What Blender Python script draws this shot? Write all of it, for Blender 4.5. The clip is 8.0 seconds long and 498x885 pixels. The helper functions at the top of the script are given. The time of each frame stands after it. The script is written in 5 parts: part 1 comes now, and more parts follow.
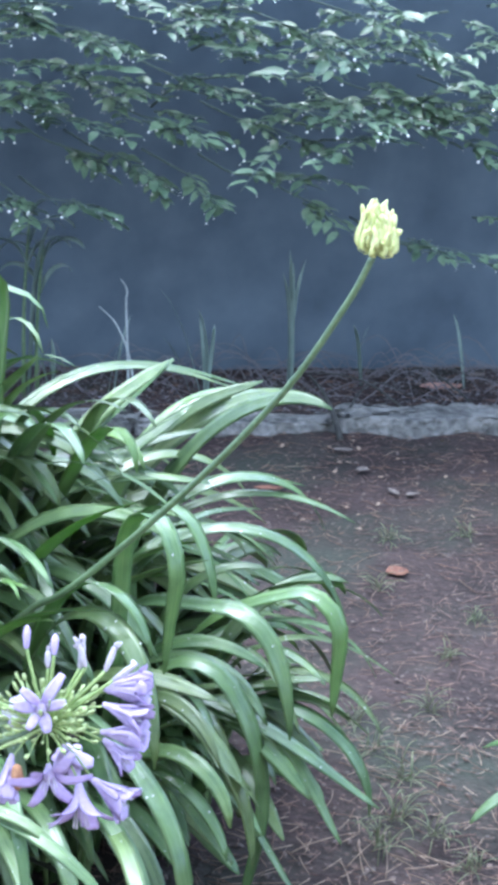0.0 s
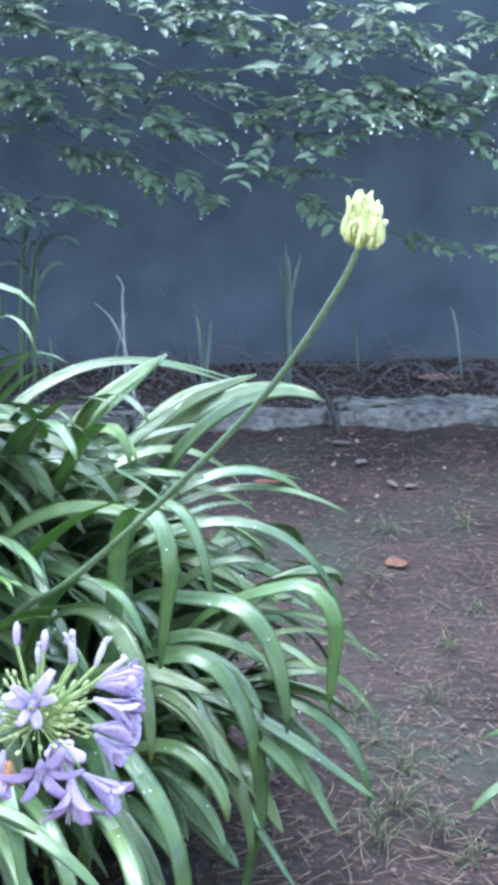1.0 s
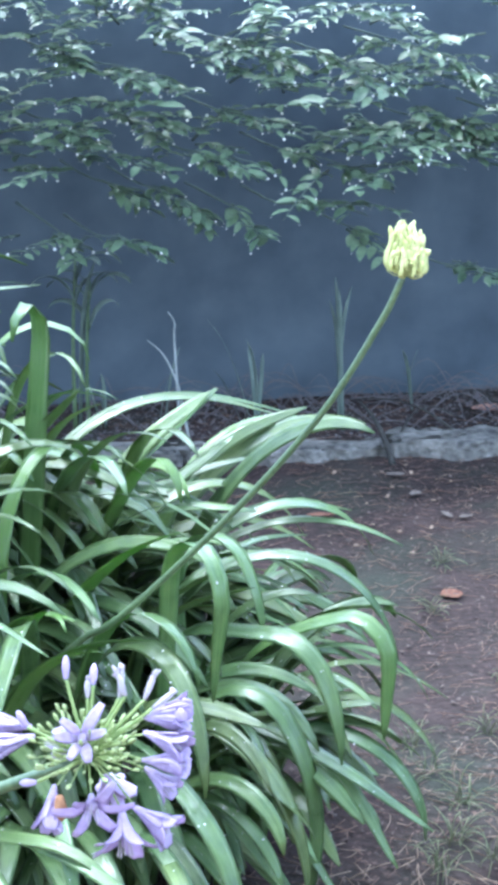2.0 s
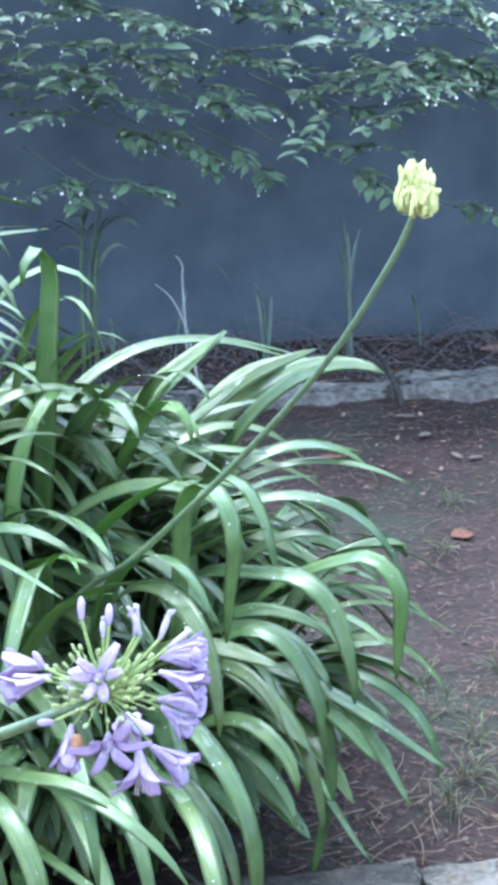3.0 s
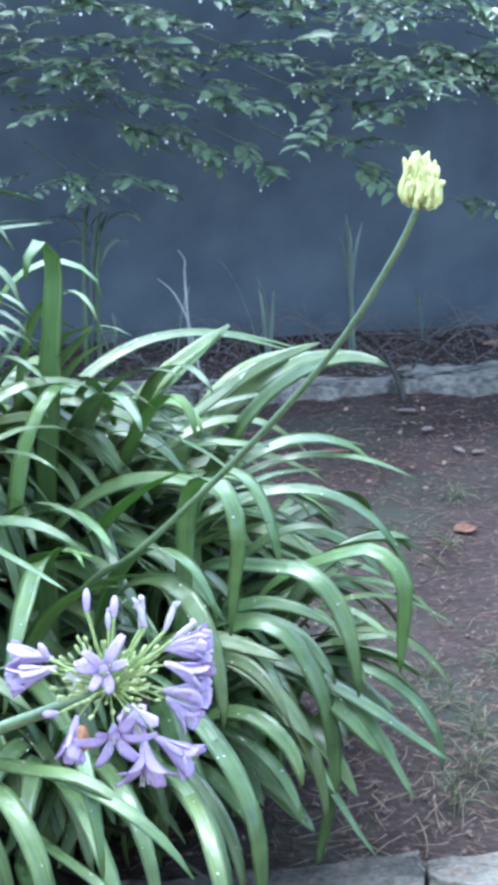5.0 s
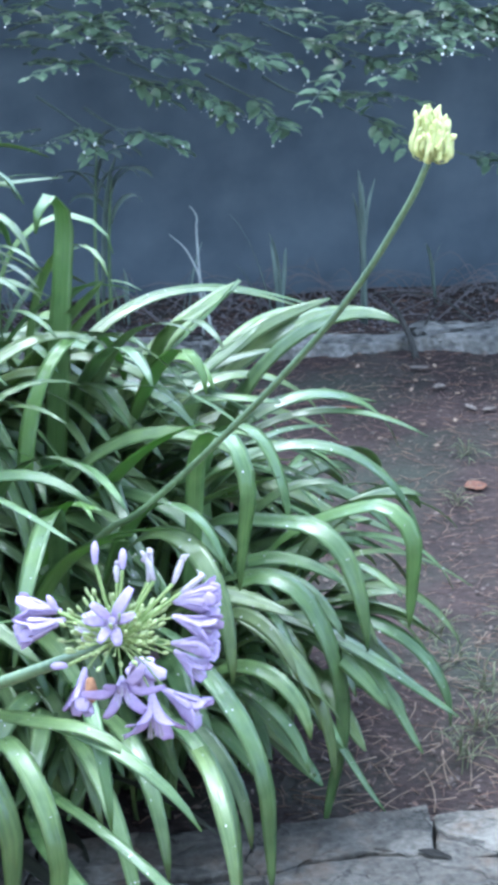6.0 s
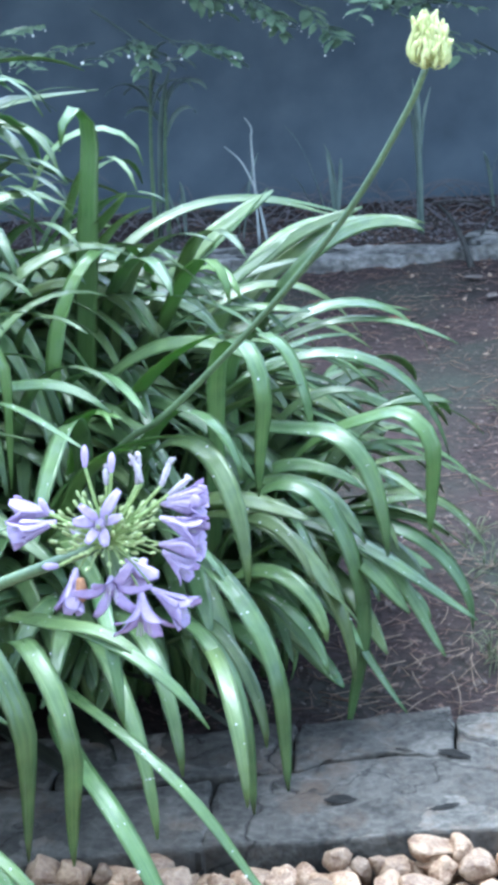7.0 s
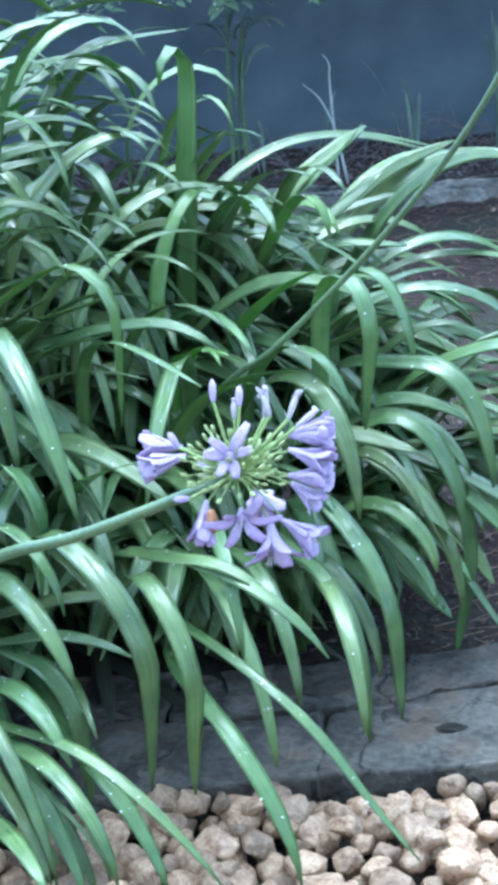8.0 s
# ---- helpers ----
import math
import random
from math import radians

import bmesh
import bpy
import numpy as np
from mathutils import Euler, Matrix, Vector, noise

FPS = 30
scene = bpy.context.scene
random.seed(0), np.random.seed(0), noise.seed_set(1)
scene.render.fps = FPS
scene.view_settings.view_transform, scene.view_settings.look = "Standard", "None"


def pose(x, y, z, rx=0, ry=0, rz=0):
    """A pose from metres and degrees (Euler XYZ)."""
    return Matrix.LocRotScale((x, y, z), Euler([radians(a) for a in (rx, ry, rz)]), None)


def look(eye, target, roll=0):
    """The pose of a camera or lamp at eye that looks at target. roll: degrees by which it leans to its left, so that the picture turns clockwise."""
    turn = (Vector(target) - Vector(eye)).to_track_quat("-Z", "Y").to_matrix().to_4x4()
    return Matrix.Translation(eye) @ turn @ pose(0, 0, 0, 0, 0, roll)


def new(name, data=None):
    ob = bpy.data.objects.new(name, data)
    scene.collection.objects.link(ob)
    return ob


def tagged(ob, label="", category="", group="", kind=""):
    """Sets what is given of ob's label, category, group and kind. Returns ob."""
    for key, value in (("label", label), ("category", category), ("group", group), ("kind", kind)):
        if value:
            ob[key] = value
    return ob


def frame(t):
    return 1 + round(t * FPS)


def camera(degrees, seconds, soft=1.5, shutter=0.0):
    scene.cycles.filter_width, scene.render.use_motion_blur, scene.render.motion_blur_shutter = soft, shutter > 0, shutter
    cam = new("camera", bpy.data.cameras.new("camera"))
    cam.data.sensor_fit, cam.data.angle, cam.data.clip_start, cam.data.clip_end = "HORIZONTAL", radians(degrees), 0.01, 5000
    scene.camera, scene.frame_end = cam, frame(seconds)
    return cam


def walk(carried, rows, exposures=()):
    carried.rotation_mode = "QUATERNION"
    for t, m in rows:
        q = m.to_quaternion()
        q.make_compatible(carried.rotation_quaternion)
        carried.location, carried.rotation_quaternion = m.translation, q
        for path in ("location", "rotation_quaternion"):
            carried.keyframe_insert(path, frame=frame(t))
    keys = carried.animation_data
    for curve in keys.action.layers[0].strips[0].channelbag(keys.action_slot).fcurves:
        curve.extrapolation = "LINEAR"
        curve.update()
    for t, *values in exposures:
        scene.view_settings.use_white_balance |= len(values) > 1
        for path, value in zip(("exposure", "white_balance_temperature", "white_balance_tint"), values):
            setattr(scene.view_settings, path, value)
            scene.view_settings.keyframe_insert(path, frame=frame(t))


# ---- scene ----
cam = camera(15.7, 8.0, soft=5.0)
PATH = [
    (0, (0.075, -0.385, 1.461), (0.041, 1.523, 0.862), 2.0),
    (0.5, (0.086, -0.385, 1.461), (0.063, 1.524, 0.865), 1.2),
    (1, (0.092, -0.385, 1.459), (0.053, 1.521, 0.855), 1.0),
    (1.5, (0.099, -0.388, 1.459), (0.031, 1.52, 0.862), 0.6),
    (2, (0.105, -0.39, 1.457), (0.001, 1.525, 0.89), -0.6),
    (2.2, (0.105, -0.391, 1.454), (-0.015, 1.522, 0.883), -1.1),
    (3.3, (0.099, -0.397, 1.455), (-0.002, 1.495, 0.816), -1.3),
    (3.5, (0.098, -0.395, 1.452), (0.009, 1.497, 0.811), -1.4),
    (4, (0.097, -0.395, 1.451), (0.003, 1.5, 0.817), -1.4),
    (4.5, (0.097, -0.397, 1.452), (-0.011, 1.502, 0.833), -1.3),
    (6, (0.101, -0.398, 1.446), (-0.027, 1.482, 0.773), -1.2),
    (6.5, (0.133, -0.413, 1.446), (-0.045, 1.454, 0.751), -1.5),
    (7, (0.208, -0.424, 1.445), (-0.024, 1.412, 0.688), -2.8),
    (7.5, (0.191, -0.44, 1.445), (-0.092, 1.369, 0.64), -4.6),
    (8, (0.147, -0.457, 1.45), (-0.152, 1.346, 0.637), -4.7),
]
walk(cam, [(t, look(eye, target, roll)) for t, eye, target, roll in PATH],
     exposures=[(0, 3.11, 5150, 2), (1.5, 3.11, 5130, 1), (2.1, 3.21, 5100, 0), (3.3, 3.11, 5100, 0), (6.5, 3.05, 5050, -2), (7, 3.02, 5000, -3), (7.5, 2.85, 4800, -6), (8, 2.9, 4720, -8)])

# ---- sky and light: wet, overcast day ----
world = bpy.data.worlds.new("overcast_sky")
scene.world = world
world.use_nodes = True
wn = world.node_tree
sky = wn.nodes.new("ShaderNodeTexSky")
sky.sky_type = "NISHITA"
sky.sun_disc = False
sky.sun_elevation = radians(65)
sky.sun_rotation = radians(341)
sky.air_density = 1.0
sky.dust_density = 3.0
wn.nodes["Background"].inputs["Strength"].default_value = 0.15
cloud = wn.nodes.new("ShaderNodeHueSaturation")
cloud.inputs["Saturation"].default_value = 0.6
wn.links.new(sky.outputs["Color"], cloud.inputs["Color"])
wn.links.new(cloud.outputs["Color"], wn.nodes["Background"].inputs["Color"])
sun = new("sun", bpy.data.lights.new("sun", "SUN"))
sun.data.energy = 0.32
sun.data.angle = radians(50)
sun.data.color = (1.0, 0.97, 0.92)
sun.matrix_world = look((-0.9, 4.6, 6.0), (0, 2.0, 0))


# ---- materials ----
def material(name, low, high, rough=0.6, scale=8.0, fine=90.0, bump=0.3, depth=0.004, spread=0.0, coat=0.0, spec=0.5):
    """A surface whose colour runs from low to high at two scales, with relief."""
    m = bpy.data.materials.new(name)
    m.use_nodes = True
    t = m.node_tree
    b = t.nodes["Principled BSDF"]
    geo = t.nodes.new("ShaderNodeTexCoord")
    big, small = t.nodes.new("ShaderNodeTexNoise"), t.nodes.new("ShaderNodeTexNoise")
    big.inputs["Scale"].default_value, big.inputs["Detail"].default_value = scale, 5
    small.inputs["Scale"].default_value, small.inputs["Detail"].default_value = fine, 4
    add = t.nodes.new("ShaderNodeMath")
    add.operation = "MULTIPLY_ADD"
    add.inputs[1].default_value = 0.45
    t.links.new(small.outputs["Fac"], add.inputs[0])
    half = t.nodes.new("ShaderNodeMath")
    half.operation = "MULTIPLY"
    half.inputs[1].default_value = 0.55
    t.links.new(big.outputs["Fac"], half.inputs[0])
    t.links.new(half.outputs[0], add.inputs[2])
    ramp = t.nodes.new("ShaderNodeValToRGB")
    ramp.color_ramp.elements[0].position, ramp.color_ramp.elements[1].position = 0.36, 0.64
    ramp.color_ramp.elements[0].color, ramp.color_ramp.elements[1].color = (*low, 1), (*high, 1)
    for n in (big, small):
        t.links.new(geo.outputs["Object"], n.inputs["Vector"])
    t.links.new(add.outputs[0], ramp.inputs["Fac"])
    out = ramp.outputs["Color"]
    if spread:
        info, hsv = t.nodes.new("ShaderNodeObjectInfo"), t.nodes.new("ShaderNodeHueSaturation")
        span = t.nodes.new("ShaderNodeMapRange")
        span.inputs["To Min"].default_value, span.inputs["To Max"].default_value = 1 - spread, 1 + spread
        t.links.new(info.outputs["Random"], span.inputs["Value"])
        t.links.new(span.outputs["Result"], hsv.inputs["Value"])
        t.links.new(out, hsv.inputs["Color"])
        out = hsv.outputs["Color"]
    t.links.new(out, b.inputs["Base Color"])
    b.inputs["Roughness"].default_value = rough
    b.inputs["Coat Weight"].default_value = coat
    b.inputs["Coat Roughness"].default_value = 0.15
    b.inputs["Specular IOR Level"].default_value = spec
    if bump:
        bp = t.nodes.new("ShaderNodeBump")
        bp.inputs["Strength"].default_value, bp.inputs["Distance"].default_value = bump, depth
        t.links.new(add.outputs[0], bp.inputs["Height"])
        t.links.new(bp.outputs["Normal"], b.inputs["Normal"])
    return m


def blade_material(name, dark, light, rough=0.34, warm=(0.14, 0.235, 0.055), wet=0.0, spec=0.4):
    """Strap leaf: lengthwise veins, paler midrib, fine blotches and wet gloss; the tint of each leaf comes from its own value."""
    m = bpy.data.materials.new(name)
    m.use_nodes = True
    t = m.node_tree
    b = t.nodes["Principled BSDF"]
    uv = t.nodes.new("ShaderNodeUVMap")
    uv.uv_map = "UVMap"
    stretch = t.nodes.new("ShaderNodeMapping")
    stretch.inputs["Scale"].default_value = (10, 0.5, 1)
    vein = t.nodes.new("ShaderNodeTexNoise")
    vein.inputs["Scale"].default_value, vein.inputs["Detail"].default_value = 1.6, 4
    t.links.new(uv.outputs["UV"], stretch.inputs["Vector"])
    t.links.new(stretch.outputs["Vector"], vein.inputs["Vector"])
    obj = t.nodes.new("ShaderNodeTexCoord")
    blot = t.nodes.new("ShaderNodeTexNoise")
    blot.inputs["Scale"].default_value, blot.inputs["Detail"].default_value = 22, 4
    t.links.new(obj.outputs["Object"], blot.inputs["Vector"])
    mixv = t.nodes.new("ShaderNodeMath")
    mixv.operation = "MULTIPLY_ADD"
    mixv.inputs[1].default_value = 0.5
    t.links.new(blot.outputs["Fac"], mixv.inputs[0])
    hv = t.nodes.new("ShaderNodeMath")
    hv.operation = "MULTIPLY"
    hv.inputs[1].default_value = 0.5
    t.links.new(vein.outputs["Fac"], hv.inputs[0])
    t.links.new(hv.outputs[0], mixv.inputs[2])
    ramp = t.nodes.new("ShaderNodeValToRGB")
    ramp.color_ramp.elements[0].position, ramp.color_ramp.elements[1].position = 0.32, 0.7
    ramp.color_ramp.elements[0].color, ramp.color_ramp.elements[1].color = (*dark, 1), (*light, 1)
    t.links.new(mixv.outputs[0], ramp.inputs["Fac"])
    info, hsv = t.nodes.new("ShaderNodeObjectInfo"), t.nodes.new("ShaderNodeHueSaturation")
    span = t.nodes.new("ShaderNodeMapRange")
    span.inputs["To Min"].default_value, span.inputs["To Max"].default_value = 0.75, 1.3
    t.links.new(info.outputs["Random"], span.inputs["Value"])
    t.links.new(span.outputs["Result"], hsv.inputs["Value"])
    hue, wild = t.nodes.new("ShaderNodeMapRange"), t.nodes.new("ShaderNodeTexWhiteNoise")
    wild.noise_dimensions = "1D"
    hue.inputs["To Min"].default_value, hue.inputs["To Max"].default_value = 0.475, 0.512
    t.links.new(info.outputs["Random"], wild.inputs["W"])
    t.links.new(wild.outputs["Value"], hue.inputs["Value"])
    t.links.new(hue.outputs["Result"], hsv.inputs["Hue"])
    t.links.new(ramp.outputs["Color"], hsv.inputs["Color"])
    tint = t.nodes.new("ShaderNodeAttribute")
    tint.attribute_name = "tint"
    mix = t.nodes.new("ShaderNodeMix")
    mix.data_type = "RGBA"
    mix.inputs["B"].default_value = (*warm, 1)
    t.links.new(tint.outputs["Fac"], mix.inputs["Factor"])
    t.links.new(hsv.outputs["Color"], mix.inputs["A"])
    t.links.new(mix.outputs["Result"], b.inputs["Base Color"])
    b.inputs["Roughness"].default_value = rough
    b.inputs["Specular IOR Level"].default_value = spec
    b.inputs["Coat Weight"].default_value = 0.05
    b.inputs["Coat Roughness"].default_value = 0.2
    b.inputs["Subsurface Weight"].default_value = 0.0
    b.inputs["Transmission Weight"].default_value = 0.0
    gloss = t.nodes.new("ShaderNodeMapRange")
    gloss.inputs["From Min"].default_value, gloss.inputs["From Max"].default_value = 0.35, 0.65
    gloss.inputs["To Min"].default_value, gloss.inputs["To Max"].default_value = rough - 0.08, rough + 0.14
    t.links.new(mixv.outputs[0], gloss.inputs["Value"])
    t.links.new(gloss.outputs["Result"], b.inputs["Roughness"])
    film, streak, span2 = t.nodes.new("ShaderNodeMapping"), t.nodes.new("ShaderNodeTexNoise"), t.nodes.new("ShaderNodeMapRange")
    film.inputs["Scale"].default_value = (2.6, 1.0, 1)
    streak.inputs["Scale"].default_value, streak.inputs["Detail"].default_value, streak.inputs["Roughness"].default_value = 2.2, 6, 0.65
    span2.inputs["From Min"].default_value, span2.inputs["From Max"].default_value = 0.42, 0.54
    span2.inputs["To Max"].default_value = wet
    t.links.new(uv.outputs["UV"], film.inputs["Vector"])
    t.links.new(film.outputs["Vector"], streak.inputs["Vector"])
    t.links.new(streak.outputs["Fac"], span2.inputs["Value"])
    t.links.new(span2.outputs["Result"], b.inputs["Coat Weight"])
    sheen = t.nodes.new("ShaderNodeMath")
    sheen.operation = "MULTIPLY_ADD"
    sheen.inputs[1].default_value = -0.2
    t.links.new(span2.outputs["Result"], sheen.inputs[0])
    t.links.new(gloss.outputs["Result"], sheen.inputs[2])
    t.links.new(sheen.outputs[0], b.inputs["Roughness"])
    thin, both = t.nodes.new("ShaderNodeBsdfTranslucent"), t.nodes.new("ShaderNodeMixShader")
    glow = t.nodes.new("ShaderNodeHueSaturation")
    glow.inputs["Saturation"].default_value, glow.inputs["Value"].default_value = 1.15, 1.6
    t.links.new(mix.outputs["Result"], glow.inputs["Color"])
    t.links.new(glow.outputs["Color"], thin.inputs["Color"])
    both.inputs["Fac"].default_value = 0.33
    t.links.new(b.outputs["BSDF"], both.inputs[1])
    t.links.new(thin.outputs["BSDF"], both.inputs[2])
    t.links.new(both.outputs["Shader"], t.nodes["Material Output"].inputs["Surface"])
    bp = t.nodes.new("ShaderNodeBump")
    bp.inputs["Strength"].default_value, bp.inputs["Distance"].default_value = 0.8, 0.0025
    t.links.new(mixv.outputs[0], bp.inputs["Height"])
    fine, rain = t.nodes.new("ShaderNodeTexNoise"), t.nodes.new("ShaderNodeBump")
    fine.inputs["Scale"].default_value, fine.inputs["Detail"].default_value = 260, 2
    rain.inputs["Strength"].default_value, rain.inputs["Distance"].default_value = 0.4, 0.0014
    t.links.new(obj.outputs["Object"], fine.inputs["Vector"])
    t.links.new(fine.outputs["Fac"], rain.inputs["Height"])
    t.links.new(bp.outputs["Normal"], rain.inputs["Normal"])
    t.links.new(rain.outputs["Normal"], b.inputs["Normal"])
    return m


AGAPANTHUS = blade_material("agapanthus_leaf", (0.044, 0.082, 0.029), (0.138, 0.204, 0.072), rough=0.48, wet=0.8, spec=0.28)
GRASS = blade_material("grass_blade", (0.075, 0.095, 0.05), (0.19, 0.205, 0.115), rough=0.6, spec=0.2)
HEDGE_LEAF = material("hedge_leaf", (0.075, 0.112, 0.07), (0.195, 0.26, 0.155), rough=0.28, scale=6, fine=40, bump=0.5, spec=0.5)
STALK = material("flower_stalk", (0.052, 0.082, 0.038), (0.108, 0.15, 0.07), rough=0.4, scale=20, fine=160, bump=0.15)
BARK = material("bark", (0.022, 0.021, 0.02), (0.06, 0.055, 0.05), spec=0.1, rough=0.9, scale=30, fine=140, bump=0.6)
TWIG = material("green_twig", (0.05, 0.07, 0.06), (0.1, 0.125, 0.1), rough=0.7, scale=30, fine=140, bump=0.3)
PETAL = material("lilac_petal", (0.41, 0.325, 0.52), (0.54, 0.445, 0.65), spec=0.1, rough=0.6, scale=40, fine=220, bump=0.15, spread=0.1)
BUD_GREEN = material("green_bud", (0.2, 0.25, 0.085), (0.34, 0.38, 0.17), rough=0.45, scale=60, fine=220, bump=0.1, spread=0.15)
PEDICEL = material("green_pedicel", (0.14, 0.2, 0.05), (0.26, 0.32, 0.11), rough=0.5, scale=60, fine=220, bump=0.1)
BUD_CREAM = material("cream_bud", (0.45, 0.47, 0.16), (0.62, 0.61, 0.29), rough=0.5, scale=28, fine=220, bump=0.15, spread=0.08)
WITHERED = material("withered_petal", (0.2, 0.09, 0.04), (0.4, 0.2, 0.09), rough=0.7, scale=60, fine=240, bump=0.4)
PALE_WITHER = material("faded_petal", (0.26, 0.22, 0.26), (0.42, 0.38, 0.42), rough=0.6, scale=60, fine=240, bump=0.3)
EARTH = material("damp_earth", (0.011, 0.0076, 0.0074), (0.041, 0.0272, 0.0256), rough=0.9, spec=0.15, scale=3.0, fine=55, bump=0.9, depth=0.02)
SLATE = material("wet_slate", (0.023, 0.0205, 0.018), (0.102, 0.091, 0.079), rough=0.85, scale=12, fine=85, bump=1.0, depth=0.012, spread=0.12, spec=0.3)
FAR_STONE = material("weathered_stone", (0.04, 0.036, 0.034), (0.24, 0.22, 0.2), rough=0.8, scale=9, fine=45, bump=1.0, depth=0.03, spread=0.1)
PEBBLE = material("tan_pebble", (0.13, 0.066, 0.036), (0.39, 0.27, 0.175), rough=0.5, scale=0.8, fine=4, bump=0.35, depth=0.1, spread=0.4)
STRAW = material("dry_straw", (0.11, 0.07, 0.05), (0.27, 0.19, 0.13), rough=0.7, scale=30, fine=160, bump=0.2, spread=0.2)
PALE_STEM = material("bleached_stem", (0.2, 0.21, 0.21), (0.38, 0.39, 0.38), rough=0.6, scale=30, fine=160, bump=0.2)
NEEDLE = material("pine_needles", (0.06, 0.032, 0.023), (0.165, 0.09, 0.06), rough=0.75, scale=12, fine=120, bump=0.2)
DEAD_LEAF = material("dead_leaf", (0.09, 0.045, 0.034), (0.18, 0.092, 0.064), rough=0.95, spec=0.05, scale=40, fine=160, bump=0.5, spread=0.2)
PALE_LEAF = material("bleached_leaf", (0.07, 0.055, 0.048), (0.17, 0.14, 0.125), rough=0.9, spec=0.1, scale=40, fine=160, bump=0.4)
RUSSET = material("russet_leaf", (0.2, 0.11, 0.09), (0.34, 0.2, 0.16), rough=0.9, spec=0.1, scale=40, fine=160, bump=0.4)
DARK_SCRAP = material("rotten_leaf", (0.008, 0.008, 0.008), (0.025, 0.022, 0.02), rough=0.9, spec=0.1, scale=60, fine=200, bump=0.6)
# Blue-grey holds the haze and deep shade of the hedge's inside as colour.
HAZE_BACKING = material("hazy_hedge_shade", (0.058, 0.071, 0.092), (0.108, 0.127, 0.153), rough=0.9, scale=0.9, fine=7, bump=0.25, depth=0.01, spec=0.1)

# White for the added wall, so that it throws fill light on the plants.
BOUNCE_WHITE = material("bounce_white", (0.6, 0.6, 0.585), (0.72, 0.715, 0.7), rough=0.85, scale=2.0, fine=40, bump=0.4, depth=0.01)
# Greyed mauve: distance haze is mixed into the litter's own brown.
HAZY_LITTER = material("leaf_litter", (0.07, 0.062, 0.069), (0.132, 0.113, 0.117), rough=0.8, scale=18, fine=70, bump=0.2)
# Almost black: the shade under the clumps is put into this colour.
SHADE_BLADE = blade_material("shade_blade", (0.012, 0.014, 0.01), (0.04, 0.04, 0.026), rough=0.6)
CRUMB = material("crumbs", (0.024, 0.016, 0.014), (0.105, 0.07, 0.056), rough=0.75, scale=25, fine=60, bump=0.2)
REED = blade_material("dry_reed", (0.118, 0.15, 0.135), (0.22, 0.26, 0.23), rough=0.6, spec=0.2)
# Rain drops made partly opaque white; their bright glint is put into the colour.
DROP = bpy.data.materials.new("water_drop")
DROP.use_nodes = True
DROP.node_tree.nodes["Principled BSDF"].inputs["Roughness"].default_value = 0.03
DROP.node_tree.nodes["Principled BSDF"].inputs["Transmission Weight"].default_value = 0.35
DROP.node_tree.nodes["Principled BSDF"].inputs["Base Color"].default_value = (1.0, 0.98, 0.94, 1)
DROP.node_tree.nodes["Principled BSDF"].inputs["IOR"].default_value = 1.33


def let_light_through(m, share):
    """A thin surface that glows with the light on its far side."""
    t = m.node_tree
    b = t.nodes["Principled BSDF"]
    thin, both = t.nodes.new("ShaderNodeBsdfTranslucent"), t.nodes.new("ShaderNodeMixShader")
    both.inputs["Fac"].default_value = share
    t.links.new(b.inputs["Base Color"].links[0].from_socket, thin.inputs["Color"])
    t.links.new(b.outputs["BSDF"], both.inputs[1])
    t.links.new(thin.outputs["BSDF"], both.inputs[2])
    t.links.new(both.outputs["Shader"], t.nodes["Material Output"].inputs["Surface"])


let_light_through(PETAL, 0.4)
let_light_through(BUD_CREAM, 0.2)
let_light_through(HEDGE_LEAF, 0.25)


def add_moss(m):
    """Soft green patches over the earth, and pale crumbs."""
    t = m.node_tree
    b = t.nodes["Principled BSDF"]
    was = b.inputs["Base Color"].links[0].from_socket
    geo, patch, ramp, mix = t.nodes.new("ShaderNodeTexCoord"), t.nodes.new("ShaderNodeTexNoise"), t.nodes.new("ShaderNodeValToRGB"), t.nodes.new("ShaderNodeMix")
    patch.inputs["Scale"].default_value, patch.inputs["Detail"].default_value = 2.3, 6
    ramp.color_ramp.elements[0].position, ramp.color_ramp.elements[1].position = 0.48, 0.66
    mix.data_type = "RGBA"
    mix.inputs["B"].default_value = (0.026, 0.027, 0.021, 1)
    t.links.new(geo.outputs["Object"], patch.inputs["Vector"])
    t.links.new(patch.outputs["Fac"], ramp.inputs["Fac"])
    t.links.new(ramp.outputs["Color"], mix.inputs["Factor"])
    t.links.new(was, mix.inputs["A"])
    crumb, ramp2, mix2 = t.nodes.new("ShaderNodeTexNoise"), t.nodes.new("ShaderNodeValToRGB"), t.nodes.new("ShaderNodeMix")
    crumb.inputs["Scale"].default_value, crumb.inputs["Detail"].default_value = 75, 3
    ramp2.color_ramp.elements[0].position, ramp2.color_ramp.elements[1].position = 0.6, 0.72
    mix2.data_type = "RGBA"
    mix2.inputs["B"].default_value = (0.1, 0.065, 0.052, 1)
    t.links.new(geo.outputs["Object"], crumb.inputs["Vector"])
    t.links.new(crumb.outputs["Fac"], ramp2.inputs["Fac"])
    t.links.new(ramp2.outputs["Color"], mix2.inputs["Factor"])
    t.links.new(mix.outputs["Result"], mix2.inputs["A"])
    t.links.new(mix2.outputs["Result"], b.inputs["Base Color"])


add_moss(EARTH)


